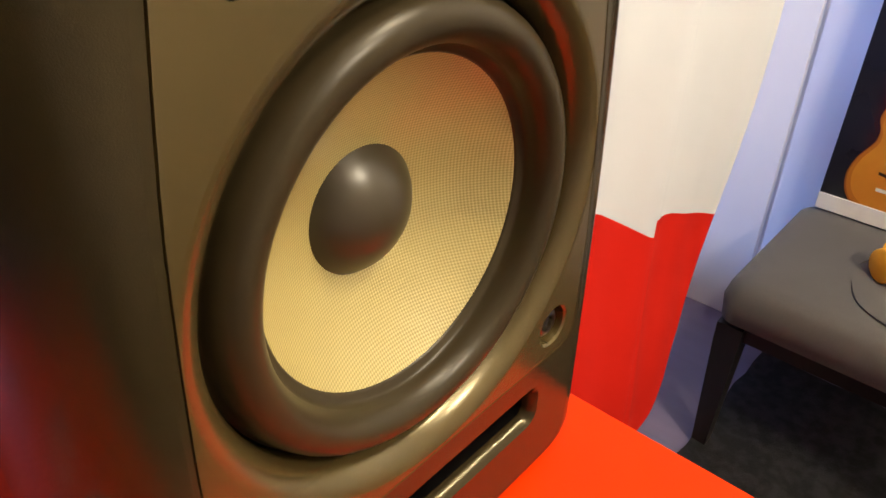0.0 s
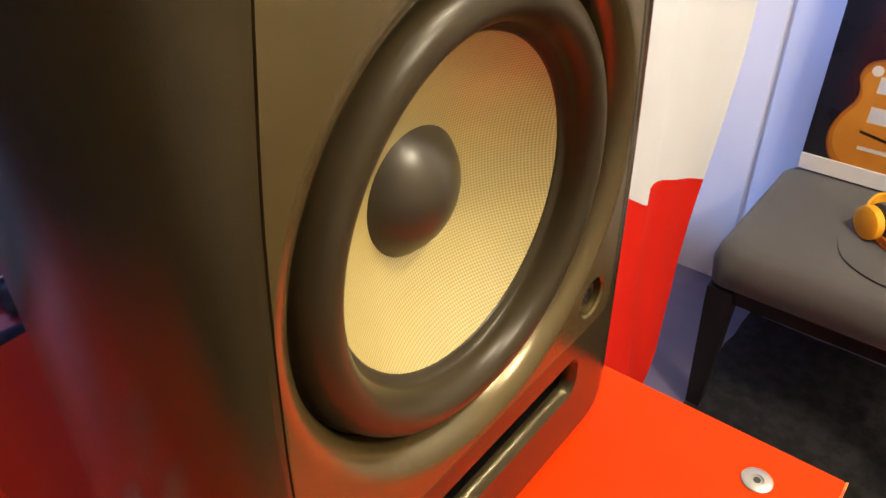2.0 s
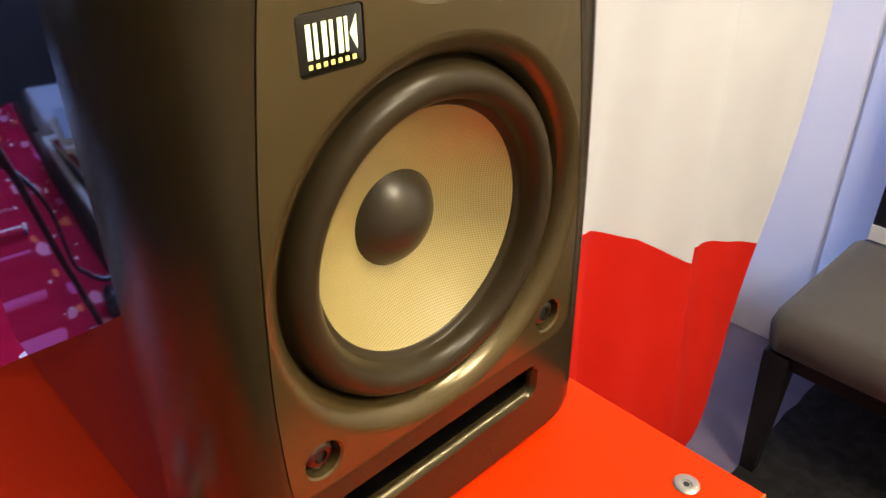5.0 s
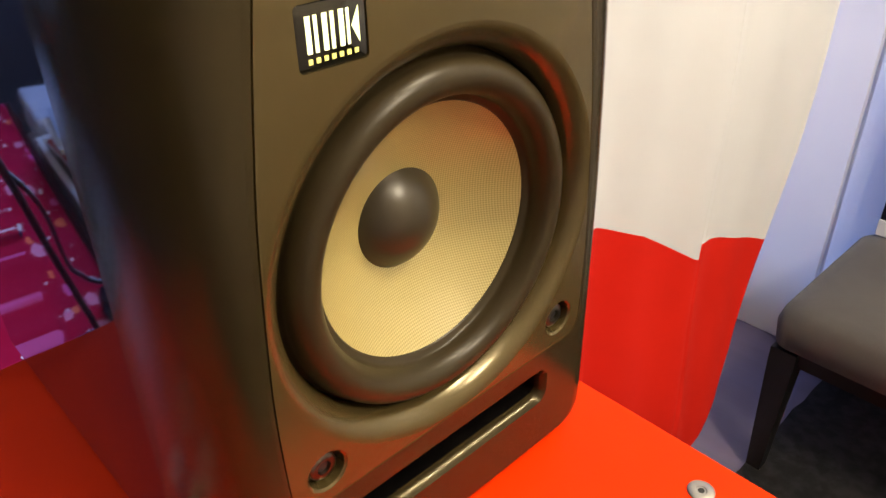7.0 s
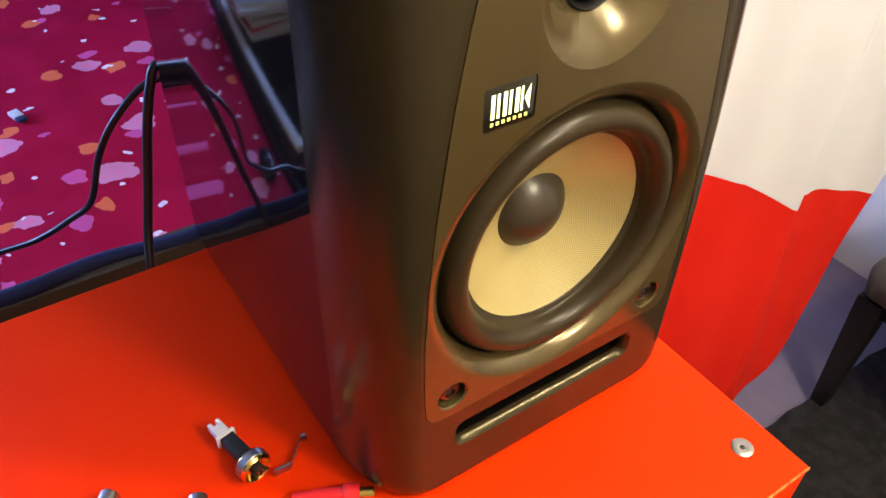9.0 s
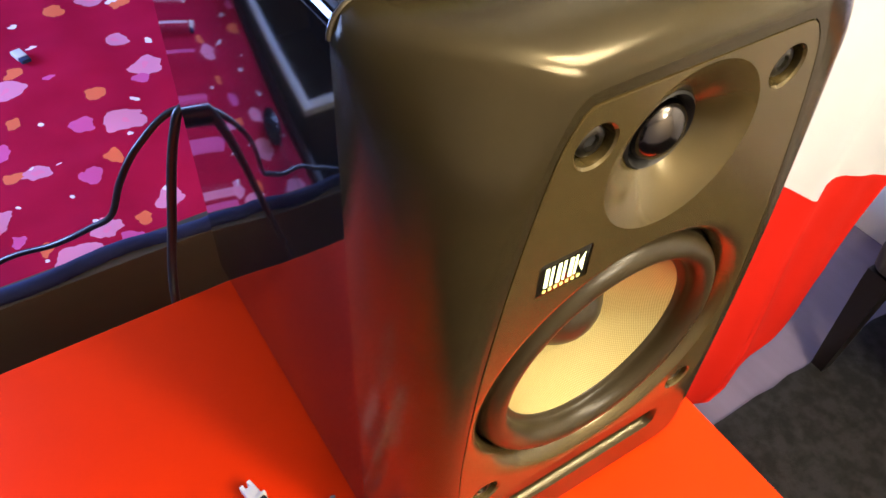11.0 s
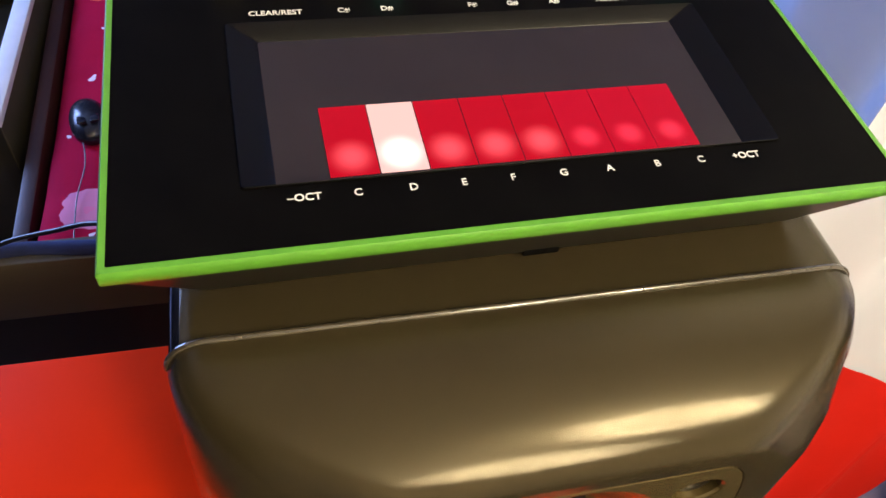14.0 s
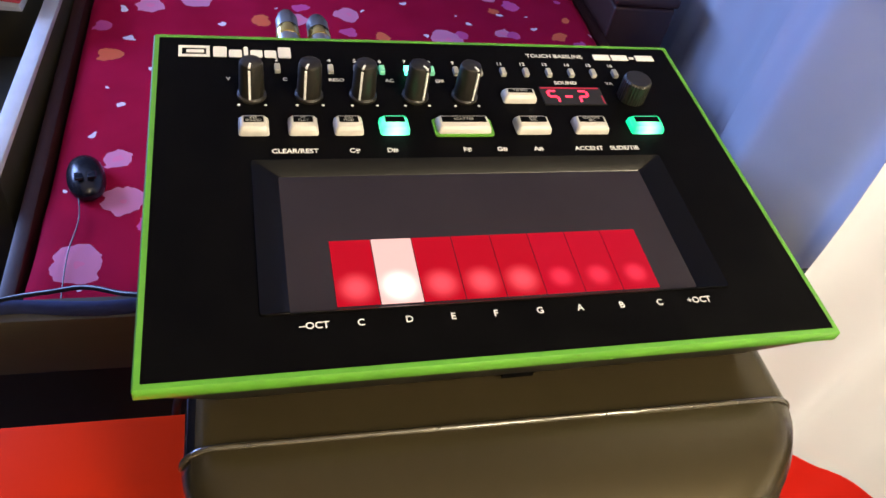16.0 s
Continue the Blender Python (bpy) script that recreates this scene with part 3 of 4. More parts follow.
    # badge: plain shapes in place of the maker's mark
    b = part("badge", loft([[(x, y, z) for x, z in rounded_rect(-0.0608 + d, -0.0356 - d, 0.2404 + d, 0.2596 - d, 0.0014, 4)] for y, d in ((0.0017, 0), (0.0004, 0), (0.0001, 0.0004))]), M_BADGE, s, "glossy black badge with lit mark")
    bx, bz, bh = -0.0575, 0.2455, 0.0108
    for x0, x1 in ((0.0, 0.0017), (0.0029, 0.0041), (0.0059, 0.0076), (0.0088, 0.0100), (0.0118, 0.0135), (0.0145, 0.0155)):
        part("badge_block", box(bx + x0, bx + x1, -0.00015, 0.00005, bz, bz + bh), M_LOGO, b, "pale lit block", smooth=0)
    part("badge_wedge", loft([[(x, y, z) for x, z in ((bx + 0.0163, bz + bh * 0.5), (bx + 0.0190, bz + bh), (bx + 0.0190, bz))] for y in (0.00005, -0.00015)]), M_LOGO, b, "pale lit wedge", smooth=0)
    for k in range(7):
        part("badge_bar", box(bx + k * 0.0028, bx + k * 0.0028 + 0.0014, -0.00015, 0.00005, 0.2425, 0.2440), M_LOGOY, b, "small yellow bar", smooth=0)
    return s


speaker()


# ---- the touch synthesizer on top ----
TB_U = (Vector((0.1198, 0.0597, 0.3842)) - Vector((-0.1241, 0.0550, 0.3842))).normalized()
TB_V = (Vector((-0.1257, 0.2282, 0.3931)) - Vector((-0.1241, 0.0550, 0.3842))).normalized()
TB_W = TB_U.cross(TB_V).normalized()
TB_V = TB_W.cross(TB_U)
TB = Matrix.Translation((-0.1241, 0.0550, 0.3842)) @ Matrix((TB_U, TB_V, TB_W)).transposed().to_4x4()
CM = 0.01


def synth():
    s = thing("touch_synthesizer", TB, "black touch synthesizer with lime green rim on the loudspeaker", "synthesizer")
    W, D = 0.244, 0.1742
    rings = []
    for z, d in ((-0.0300, 0.022), (-0.0285, 0.0205), (-0.0070, 0.0030), (-0.0052, 0.0012)):
        e = 0.012 if z < -0.02 else d
        rings.append([(x, y, z) for x, y in rounded_rect(d, W - d, d * 0.55, D - e * 0.5, 0.003, 4)])
    part("body", loft(rings), M_TBBODY, s, "black plastic body")
    # Near-black box, almost flush, stands for the shade inside a small notch.
    part("front_notch_shade", box(0.122, 0.134, 0.0107, 0.0140, -0.0302, -0.0266), M_TBBLACK, s)
    # green rim
    rim = bmesh.new()
    outer, inner = rounded_rect(0, W, 0, D, 0.0008, 3), rounded_rect(0.0024, W - 0.0024, 0.0024, D - 0.0024, 0.0004, 3)
    loft([[(x, y, z) for x, y in p] for p, z in ((inner, -0.0050), (rounded_rect(0.0006, W - 0.0006, 0.0006, D - 0.0006, 0.0008, 3), -0.0054), (outer, -0.0046),
                                                 (outer, -0.0008), (rounded_rect(0.0006, W - 0.0006, 0.0006, D - 0.0006, 0.0008, 3), 0.0), (inner, 0.0))], cap=False, bm=rim)
    part("rim", rim, M_GREEN, s, "lime green rim")
    panel = loft([[(x, y, z) for x, y in rounded_rect(0.0023, W - 0.0023, 0.0023, D - 0.0023, 0.0004, 2)] for z in (-0.0045, -0.0002)])
    hole = loft([[(x, y, z) for x, y in rounded_rect(0.0370, 0.2080, 0.0235, 0.0952, 0.0012, 3)] for z in (-0.0035, 0.01)])
    part("top_panel", cut(panel, [hole]), M_TBBLACK, s)
    bez = bmesh.new()
    o, i = rounded_rect(0.0371, 0.2079, 0.0236, 0.0951, 0.0012, 3), rounded_rect(0.0470, 0.1970, 0.0268, 0.0888, 0.0006, 3)
    o2, i2 = rounded_rect(0.0373, 0.2077, 0.0238, 0.0949, 0.0012, 3), rounded_rect(0.0466, 0.1974, 0.0264, 0.0892, 0.0006, 3)
    loft([[(x, y, z) for x, y in p] for p, z in ((o, -0.0034), (o, 0.0003), (o2, 0.0006), (i2, -0.0026), (i, -0.0030))], cap=False, bm=bez)
    part("screen_bezel", bez, M_BEZEL, s, "sloped bezel of the touch pad")
    pad = part("touch_pad", box(0.0468, 0.1972, 0.0266, 0.0890, -0.0040, -0.0029), M_GLASSPAD, s, "dark grey touch pad with lit red keys")
    x0, wd = 0.0622, 0.1198 / 8
    for k in range(8):
        kb = box(-wd / 2 + 0.0002, wd / 2 - 0.0002, -0.0143, 0.0143, -0.0003, 0.0)
        part("pad_key", kb, M_PADWHITE if k == 1 else (M_PADRED if k < 5 else M_PADDIM), pad, "white glowing key" if k == 1 else "red glowing key", m=pose(x0 + wd * (k + 0.5), 0.0418, -0.0026))
    z = 0.0

    def text(t, u, v, size, where=s, dz=0.0):
        part("print", lettering(t, size, pose(u * CM, v * CM, z + dz), 0.00006, bold=0.00005), M_PRINT, where)

    for t, u in (("\u2013OCT", 5.4), ("C", 6.9), ("D", 8.5), ("E", 10.0), ("F", 11.5), ("G", 13.1), ("A", 14.6), ("B", 16.2), ("C", 17.7), ("+OCT", 19.3)):
        text(t, u, 1.88, 0.0036)
    for t, u in (("CLEAR/REST", 5.4), ("C#", 7.7), ("D#", 9.2), ("F#", 12.3), ("G#", 13.8), ("A#", 15.4), ("ACCENT", 17.7), ("SLIDE/TIE", 19.35)):
        text(t, u, 10.0, 0.0033)
    text("SOUND", 18.0, 14.4, 0.0032)
    text("TOUCH BASSLINE", 18.05, 16.42, 0.0036)
    for k in range(16):
        text(str(k + 1), 3.9 + k * 1.12, 15.75, 0.0030)
    for t, u in (("V", 3.0), ("C", 5.3), ("RESO", 7.45), ("AC", 9.75), ("EFF", 12.0), ("VA", 20.2)):
        text(t, u, 14.4, 0.0028)
    # maker's marks as plain bars
    for x0, x1, y0, y1 in ((1.02, 2.28, 16.48, 16.62), (1.02, 2.28, 15.88, 16.02), (1.02, 1.16, 16.02, 16.48), (1.34, 2.05, 16.16, 16.34), (2.14, 2.28, 16.02, 16.48)):
        part("maker_emblem_bar", box(x0 * CM, x1 * CM, y0 * CM, y1 * CM, -0.0002, 0.00012), M_PRINT, s, smooth=0)
    for a, b, high in ((2.42, 2.98, 0.0070), (3.06, 3.60, 0.0050), (3.68, 3.86, 0.0074), (3.95, 4.46, 0.0050), (4.54, 5.04, 0.0050), (5.12, 5.66, 0.0074)):
        part("maker_bar", loft([[(x, y, q) for x, y in rounded_rect(a * CM, b * CM, 0.1588, 0.1588 + high, 0.0008, 3)] for q in (-0.0002, 0.00012)]), M_PRINT, s, smooth=0)
    for a, b in ((20.1, 20.95), (21.05, 21.9), (22.0, 22.25), (22.35, 23.3)):
        part("model_bar", box(a * CM, b * CM, 0.1622 if a != 22.0 else 0.1634, 0.1662 if a != 22.0 else 0.1648, -0.0002, 0.00012), M_PRINT, s, smooth=0)
    # step lamps
    for k in range(16):
        m = M_LEDON if k == 6 else (M_LEDDIM if k in (5, 7) else M_LEDOFF)
        part("step_lamp", box(-0.0012, 0.0012, -0.0024, 0.0024, -0.0004, 0.0018, 0.0004, 2), m, s, "lit green step lamp" if k == 6 else "", m=pose((3.9 + k * 1.12) * CM, 0.1505, 0))
    # buttons
    def button(u, v, w, m, words, wide=0.0046, label="milky white push button"):
        rows = []
        for zz, d in ((-0.0004, 0), (0.0018, 0.0002), (0.0034, 0.0012), (0.0036, 0.0016)):
            rows.append([(x, y, zz) for x, y in rounded_rect(-w / 2 + d, w / 2 - d, -wide + d, wide - d, 0.0012, 3)])
        b = part("button", loft(rows), m, s, label, m=pose(u * CM, v * CM, 0))
        part("button_label", box(-w / 2 + 0.0021, w / 2 - 0.0021, -0.0007, wide - 0.0020, 0.0034, 0.0038), M_TBBLACK, b)
        for k, t in enumerate(words):
            n = len(words)
            part("button_print", lettering(t, 0.0018 if n > 1 else 0.0021, pose(0, (wide - 0.0027) / 2 + (0.00075 - k * 0.0015) * (n > 1), 0.00384), 0.00003), M_LEDOFF, b)
        return b

    for u, words in ((3.9, ("KEY", "BOARD")), (5.8, ("XY", "PLAY")), (7.6, ("ENV", "MOD"))):
        button(u, 11.35, 0.0118, M_BUTTON, words)
    button(9.47, 11.35, 0.0122, M_BUTTONGREEN, (), label="push button lit green")
    sc = button(12.40, 11.35, 0.0232, M_BUTTON, ("SCATTER",), label="wide milky button with green outline")
    part("button_outline", loft([[(x, y, zz) for x, y in rounded_rect(-0.0128, 0.0128, -0.0056, 0.0050, 0.0014, 3)] for zz in (-0.0004, 0.0005)]), M_GREEN, sc, "green outline")
    button(15.48, 11.35, 0.0158, M_BUTTON, ("STEP", "REC"))
    button(18.17, 11.35, 0.0158, M_BUTTON, ("REALTIME", "REC"))
    button(20.85, 11.35, 0.0158, M_BUTTONGREEN, (), label="play button lit green")
    button(15.4, 13.3, 0.0155, M_BUTTON, ("TEMPO",), 0.0036)
    # number display
    d = part("display", box(0.1655, 0.1955, 0.1285, 0.1405, -0.0004, 0.0004), M_DARK, s, "dark display with red digits")
    # Two faintly emissive strips imitate the digits' glow along the display's edges.
    part("display_glow", box(0.1660, 0.1945, 0.1393, 0.1402, 0.0003, 0.0005), M_DIGITDIM, d)
    part("display_edge_glow", box(0.1944, 0.1950, 0.1290, 0.1345, 0.0003, 0.0005), M_DIGITDIM, d)
    SEG = {"a": (0.0, 1.0, 1.0, 1.0), "b": (1.0, 0.5, 1.0, 1.0), "c": (1.0, 0.0, 1.0, 0.5), "d": (0.0, 0.0, 1.0, 0.0), "e": (0.0, 0.0, 0.0, 0.5), "f": (0.0, 0.5, 0.0, 1.0), "g": (0.0, 0.5, 1.0, 0.5)}
    for x, on in ((0.1688, "afgc"), (0.1762, "g"), (0.1836, "abge")):
        bm = bmesh.new()
        for k in on:
            a0, b0, a1, b1 = SEG[k]
            w, h = 0.0042, 0.0078
            box(x + a0 * w + (0.0004 if a0 != a1 else -0.0005), x + a1 * w + (-0.0004 if a0 != a1 else 0.0005),
                0.1298 + b0 * h + (0.0004 if b0 != b1 else -0.0005), 0.1298 + b1 * h + (-0.0004 if b0 != b1 else 0.0005), 0.0003, 0.0006, bm=bm)
        part("digit", bm, M_DIGIT, d, "glowing red digit", smooth=0)
    # knobs
    for u, ang in ((3.9, 100), (6.2, 115), (8.45, 115), (10.7, 60), (12.9, 62)):
        k = part("knob", capped([(0.0058, 0.0), (0.0058, 0.0010), (0.0050, 0.0016), (0.0047, 0.0150), (0.0042, 0.0166), (0.0034, 0.0171)], 32, "Z"), M_TBBODY, s, "black knob with white pointer line", m=pose(u * CM, 0.1335, 0))
        a = radians(-ang)
        part("pointer", box(0.0046, 0.0053, -0.0004, 0.0004, 0.0016, 0.0155), M_PRINT, k, "white line", m=pose(0, 0, 0, 0, 0, -ang))
        part("pointer_top", box(0.0020, 0.0047, -0.0004, 0.0004, 0.0165, 0.0173), M_PRINT, k, m=pose(0, 0, 0, 0, 0, -ang))
        for q in (-0.5, 0.5):
            part("scale_dot", capped([(0.0006, 0.0), (0.0006, 0.0002)], 10, "Z"), M_PRINT, s, m=pose((u + q * 1.05) * CM, 0.1272, 0))
    kn = bmesh.new()
    prof = [(0.0064, 0.0), (0.0062, 0.0098), (0.0056, 0.0108)]
    rows = []
    for r, h in prof:
        rows.append([((r + (0.00025 if i % 2 else 0)) * math.cos(2 * math.pi * i / 60), (r + (0.00025 if i % 2 else 0)) * math.sin(2 * math.pi * i / 60), h) for i in range(60)])
    loft(rows, bm=kn)
    part("value_knob", kn, M_TBBODY, s, "knurled black knob", smooth=20, m=pose(0.2093, 0.1340, 0))
    # plugs in the rear panel
    for k, u in enumerate((5.75, 7.2)):
        p = thing("audio_plug", TB @ pose(u * CM, D + 0.001, -0.010, -90 - 4 * k, 0, 0), "metal audio plug in the synthesizer's rear panel", "plug", "rear plugs")
        part("plug_barrel", capped([(0.0045, -0.008), (0.0045, 0.004), (0.0052, 0.006), (0.0052, 0.026), (0.0040, 0.030)], 24, "Z"), M_STEEL, p)
        part("plug_ring", capped([(0.0054, 0.011), (0.0056, 0.012), (0.0056, 0.017), (0.0054, 0.018)], 24, "Z"), M_BRASS, p)
    return s


synth()


# ---- the hanging flag ----
def interp(x, pts):
    xs, ys = zip(*pts)
    return float(np.interp(x, xs, ys))


def flag():
    f = thing("hanging_flag", pose(0, 0.25, 0), "white and red cloth flag hanging in soft folds", "flag")
    hem_pts = ((0.12, -0.06), (0.40, -0.112), (0.457, -0.134), (0.496, -0.154), (0.561, -0.186), (0.622, -0.226), (0.681, -0.266), (0.720, -0.287), (0.727, -0.268), (0.809, -0.293), (0.967, -0.357))
    right = ((-0.81, 0.70), (-0.775, 0.80), (-0.75, 0.862), (-0.692, 0.914), (-0.591, 0.944), (-0.494, 0.955), (-0.36, 0.968), (-0.13, 0.988), (0.04, 1.004), (1.3, 1.08))
    left = ((-0.80, 0.36), (0.13, 0.352), (0.30, 0.330), (1.3, 0.30))

    def fold(x, z):
        near = max(0.0, min(1.0, (1.3 - z) / 2.0))
        y = 0.011 * math.sin(x * 17 + 0.8 * math.sin(z * 2.1)) + 0.005 * math.sin(x * 41 + 1.3 + z * 1.5)
        y += 0.009 * math.exp(-((x - 0.731 - 0.03 * (z + 0.27)) / 0.012) ** 2) - 0.006 * math.exp(-((x - 0.70) / 0.03) ** 2)
        y += 0.006 * math.sin(z * 9 + x * 6) * near
        y += 0.030 * math.exp(-((x - 0.345 - 0.02 * z) / 0.045) ** 2) + 0.034 * math.sin((x - 0.34) * 36 - z * 3.2) * math.exp(-((x - 0.40) / 0.08) ** 2)
        return y * (0.45 + 0.55 * near)

    def sheet(z_top, z_bot, nz):
        bm = bmesh.new()
        grid = []
        nx = 150
        for j in range(nz + 1):
            row = []
            for i in range(nx + 1):
                u = i / nx
                x0 = 0.34 + u * 0.63
                zt, zb = z_top(x0), z_bot(x0)
                z = zt + (zb - zt) * j / nz
                xl, xr = interp(z, left), interp(z, right)
                x = xl + u * (xr - xl)
                row.append(bm.verts.new((x, fold(x, z), z)))
            grid.append(row)
        for j in range(nz):
            for i in range(nx):
                bm.faces.new((grid[j][i], grid[j][i + 1], grid[j + 1][i + 1], grid[j + 1][i]))
        ob = finish(bm, "cloth", 0)
        for p in ob.polygons:
            p.use_smooth = True
        return ob

    def hem(x):
        return interp(x, hem_pts)

    part("white_field", sheet(lambda x: 1.3, hem, 70), M_WHITECLOTH, f, "white cloth field")
    part("red_field", sheet(hem, lambda x: -0.80, 40), M_REDCLOTH, f, "red cloth field")
    part("hanging_rod", tube([(0.26, 0, 1.305), (1.12, 0, 1.305)], 0.012, 16), M_DARKWOOD, f)


flag()


# ---- the chair with headphones and picture ----
SEAT = FLOOR + 0.44


def chair():
    c = thing("upholstered_stool", pose(1.108, 0.250, FLOOR), "grey upholstered low stool with dark wooden legs", "chair")
    W, D = 0.50, 0.43
    rings = []
    for z, d in ((0.335, 0.012), (0.330, 0.03), (0.345, 0.0), (0.395, -0.004), (0.420, 0.002), (0.433, 0.014), (0.439, 0.035), (0.444, 0.09), (0.446, 0.16)):
        rings.append([(x, -y, z) for x, y in rounded_rect(d, D - d, d, W - d, max(0.012, 0.035 - abs(d) * 0.1), 8)])
    part("seat", loft(rings[1:]), M_GREY, c, "grey fabric seat pad", smooth=60)
    part("seat_frame", box(0.02, D - 0.02, -W + 0.02, -0.02, 0.300, 0.336), M_DARKWOOD, c)
    for x, y in ((0.03, -0.03), (D - 0.03, -0.03), (0.03, -W + 0.03), (D - 0.03, -W + 0.03)):
        leg = loft([[(x + a * s + dx, y + b * s, z) for a, b in ((-1, -1), (1, -1), (1, 1), (-1, 1))] for z, s, dx in ((0.008, 0.015, -0.012 if x < 0.2 else 0.012), (0.30, 0.026, 0), (0.335, 0.026, 0))])
        lg = part("leg", leg, M_DARKWOOD, c, smooth=0)
        part("glide", capped([(0.009, 0.0), (0.009, 0.009)], 16, "Z"), M_BRASS, lg, "brass foot glide", m=pose(x + (-0.012 if x < 0.2 else 0.012), y, 0))


chair()


def picture():
    """A leaning poster panel of an electric guitar on black, standing on the stool."""
    p = thing("guitar_poster", Matrix.Translation((1.50, 0.222, SEAT + 0.004)) @ pose(0, 0, 0, 0, 3.0, 0), "black poster of a sunburst electric guitar standing on the stool", "poster")
    w, h = 0.62, 0.95
    part("panel", box(0, 0.018, -w, 0, 0, h, 0.001, 1), M_POSTER, p)
    part("bottom_strip", box(-0.006, 0.0, -w, 0, 0.0, 0.036, 0.001, 1), M_WHITEPL, p, "white bottom strip")

    def flat(name, pts, material, depth, where, label="", lift=0.0):
        bm = loft([[(-lift - d, y, z) for y, z in pts] for d in (0.0, depth)])
        return part(name, bm, material, where, label, smooth=30)

    sun = mat("sunburst_print", (0.60, 0.26, 0.03), 0.3, second=(0.42, 0.13, 0.012), scale=9, amount=0.7)
    burst = mat("sunburst_middle_print", (0.42, 0.15, 0.015), 0.3, second=(0.34, 0.10, 0.012), scale=12)
    rimm = mat("sunburst_edge_print", (0.20, 0.05, 0.008), 0.3, second=(0.28, 0.08, 0.01), scale=14)
    # outline of the body about its middle, the neck upright
    half = [(-0.160, 0.0), (-0.150, 0.060), (-0.115, 0.105), (-0.060, 0.122), (-0.005, 0.110), (0.045, 0.082), (0.080, 0.078), (0.115, 0.088), (0.150, 0.075), (0.168, 0.035), (0.165, 0.0)]
    other = [(a, -b) for a, b in half[1:-1]]
    other = [(a, b) if a < 0.07 else (a - 0.035, b * 0.95) for a, b in other]
    loop = [Vector((a, b, 0)) for a, b in half] + [Vector((a, b, 0)) for a, b in reversed(other)]
    loop = smooth_path(loop + [loop[0]], 5)[:-1]

    def place(a, b, k=1.0, mid=(-0.133, 0.136)):
        # a along the neck, b across
        return (mid[0] + 0.78 * k * b, mid[1] + 0.78 * k * a)

    red_body = mat("cherry_print", (0.55, 0.12, 0.015), 0.3, second=(0.40, 0.05, 0.01), scale=10)
    flat("second_guitar_body", [place(v.x, v.y, 1.0, (-0.262, 0.235)) for v in loop], red_body, 0.0004, p, "orange red second guitar")
    flat("guitar_body", [place(v.x, v.y) for v in loop], rimm, 0.0005, p, "brown sunburst edge", lift=0.0005)
    flat("guitar_burst", [place(v.x, v.y, 0.965) for v in loop], burst, 0.0003, p, "dark amber burst", lift=0.0010)
    flat("guitar_top", [place(v.x, v.y, 0.88) for v in loop], sun, 0.0003, p, "amber sunburst top", lift=0.0013)
    flat("fretboard", [place(*q) for q in ((0.137, -0.024), (0.137, 0.024), (0.80, 0.020), (0.80, -0.020))], mat("fretboard_print", (0.12, 0.12, 0.13), 0.3), 0.0004, p, "dark fretboard", lift=0.0017)
    for k in range(9):
        a = 0.160 + k * (0.046 + 0.003 * k)
        flat("inlay", [place(*q) for q in ((a, -0.015), (a, 0.015), (a + 0.016, 0.015), (a + 0.016, -0.015))], M_SILVERPRINT, 0.0003, p, lift=0.0021)
    for a in (0.101, 0.020):
        flat("pickup_frame", [place(*q) for q in ((a - 0.022, -0.038), (a - 0.022, 0.038), (a + 0.022, 0.038), (a + 0.022, -0.038))], M_CREAMPRINT, 0.0003, p, "cream pickup frame", lift=0.0017)
        flat("pickup", [place(*q) for q in ((a - 0.015, -0.032), (a - 0.015, 0.032), (a + 0.015, 0.032), (a + 0.015, -0.032))], M_SILVERPRINT, 0.0004, p, "silver pickup", lift=0.0020)
    flat("pickguard", [place(*q) for q in ((-0.004, -0.036), (0.000, -0.086), (0.100, -0.066), (0.122, -0.044))], M_WHITEPL, 0.0004, p, "white pickguard", lift=0.0024)
    flat("bridge", [place(*q) for q in ((-0.050, -0.046), (-0.034, 0.046), (-0.026, 0.046), (-0.042, -0.046))], M_BLACKSTEEL, 0.0004, p, lift=0.0017)
    flat("tailpiece", [place(*q) for q in ((-0.080, -0.040), (-0.080, 0.040), (-0.070, 0.040), (-0.070, -0.040))], M_SILVERPRINT, 0.0004, p, lift=0.0017)
    for a, b, material in ((0.135, 0.050, M_CREAMPRINT), (-0.050, -0.054, rimm), (-0.052, -0.090, rimm), (-0.097, -0.054, rimm), (-0.099, -0.088, rimm)):
        flat("control_knob", [place(a + 0.014 * math.cos(t), b + 0.014 * math.sin(t)) for t in [2 * math.pi * k / 20 for k in range(20)]], material, 0.0004, p, lift=0.0017)


picture()


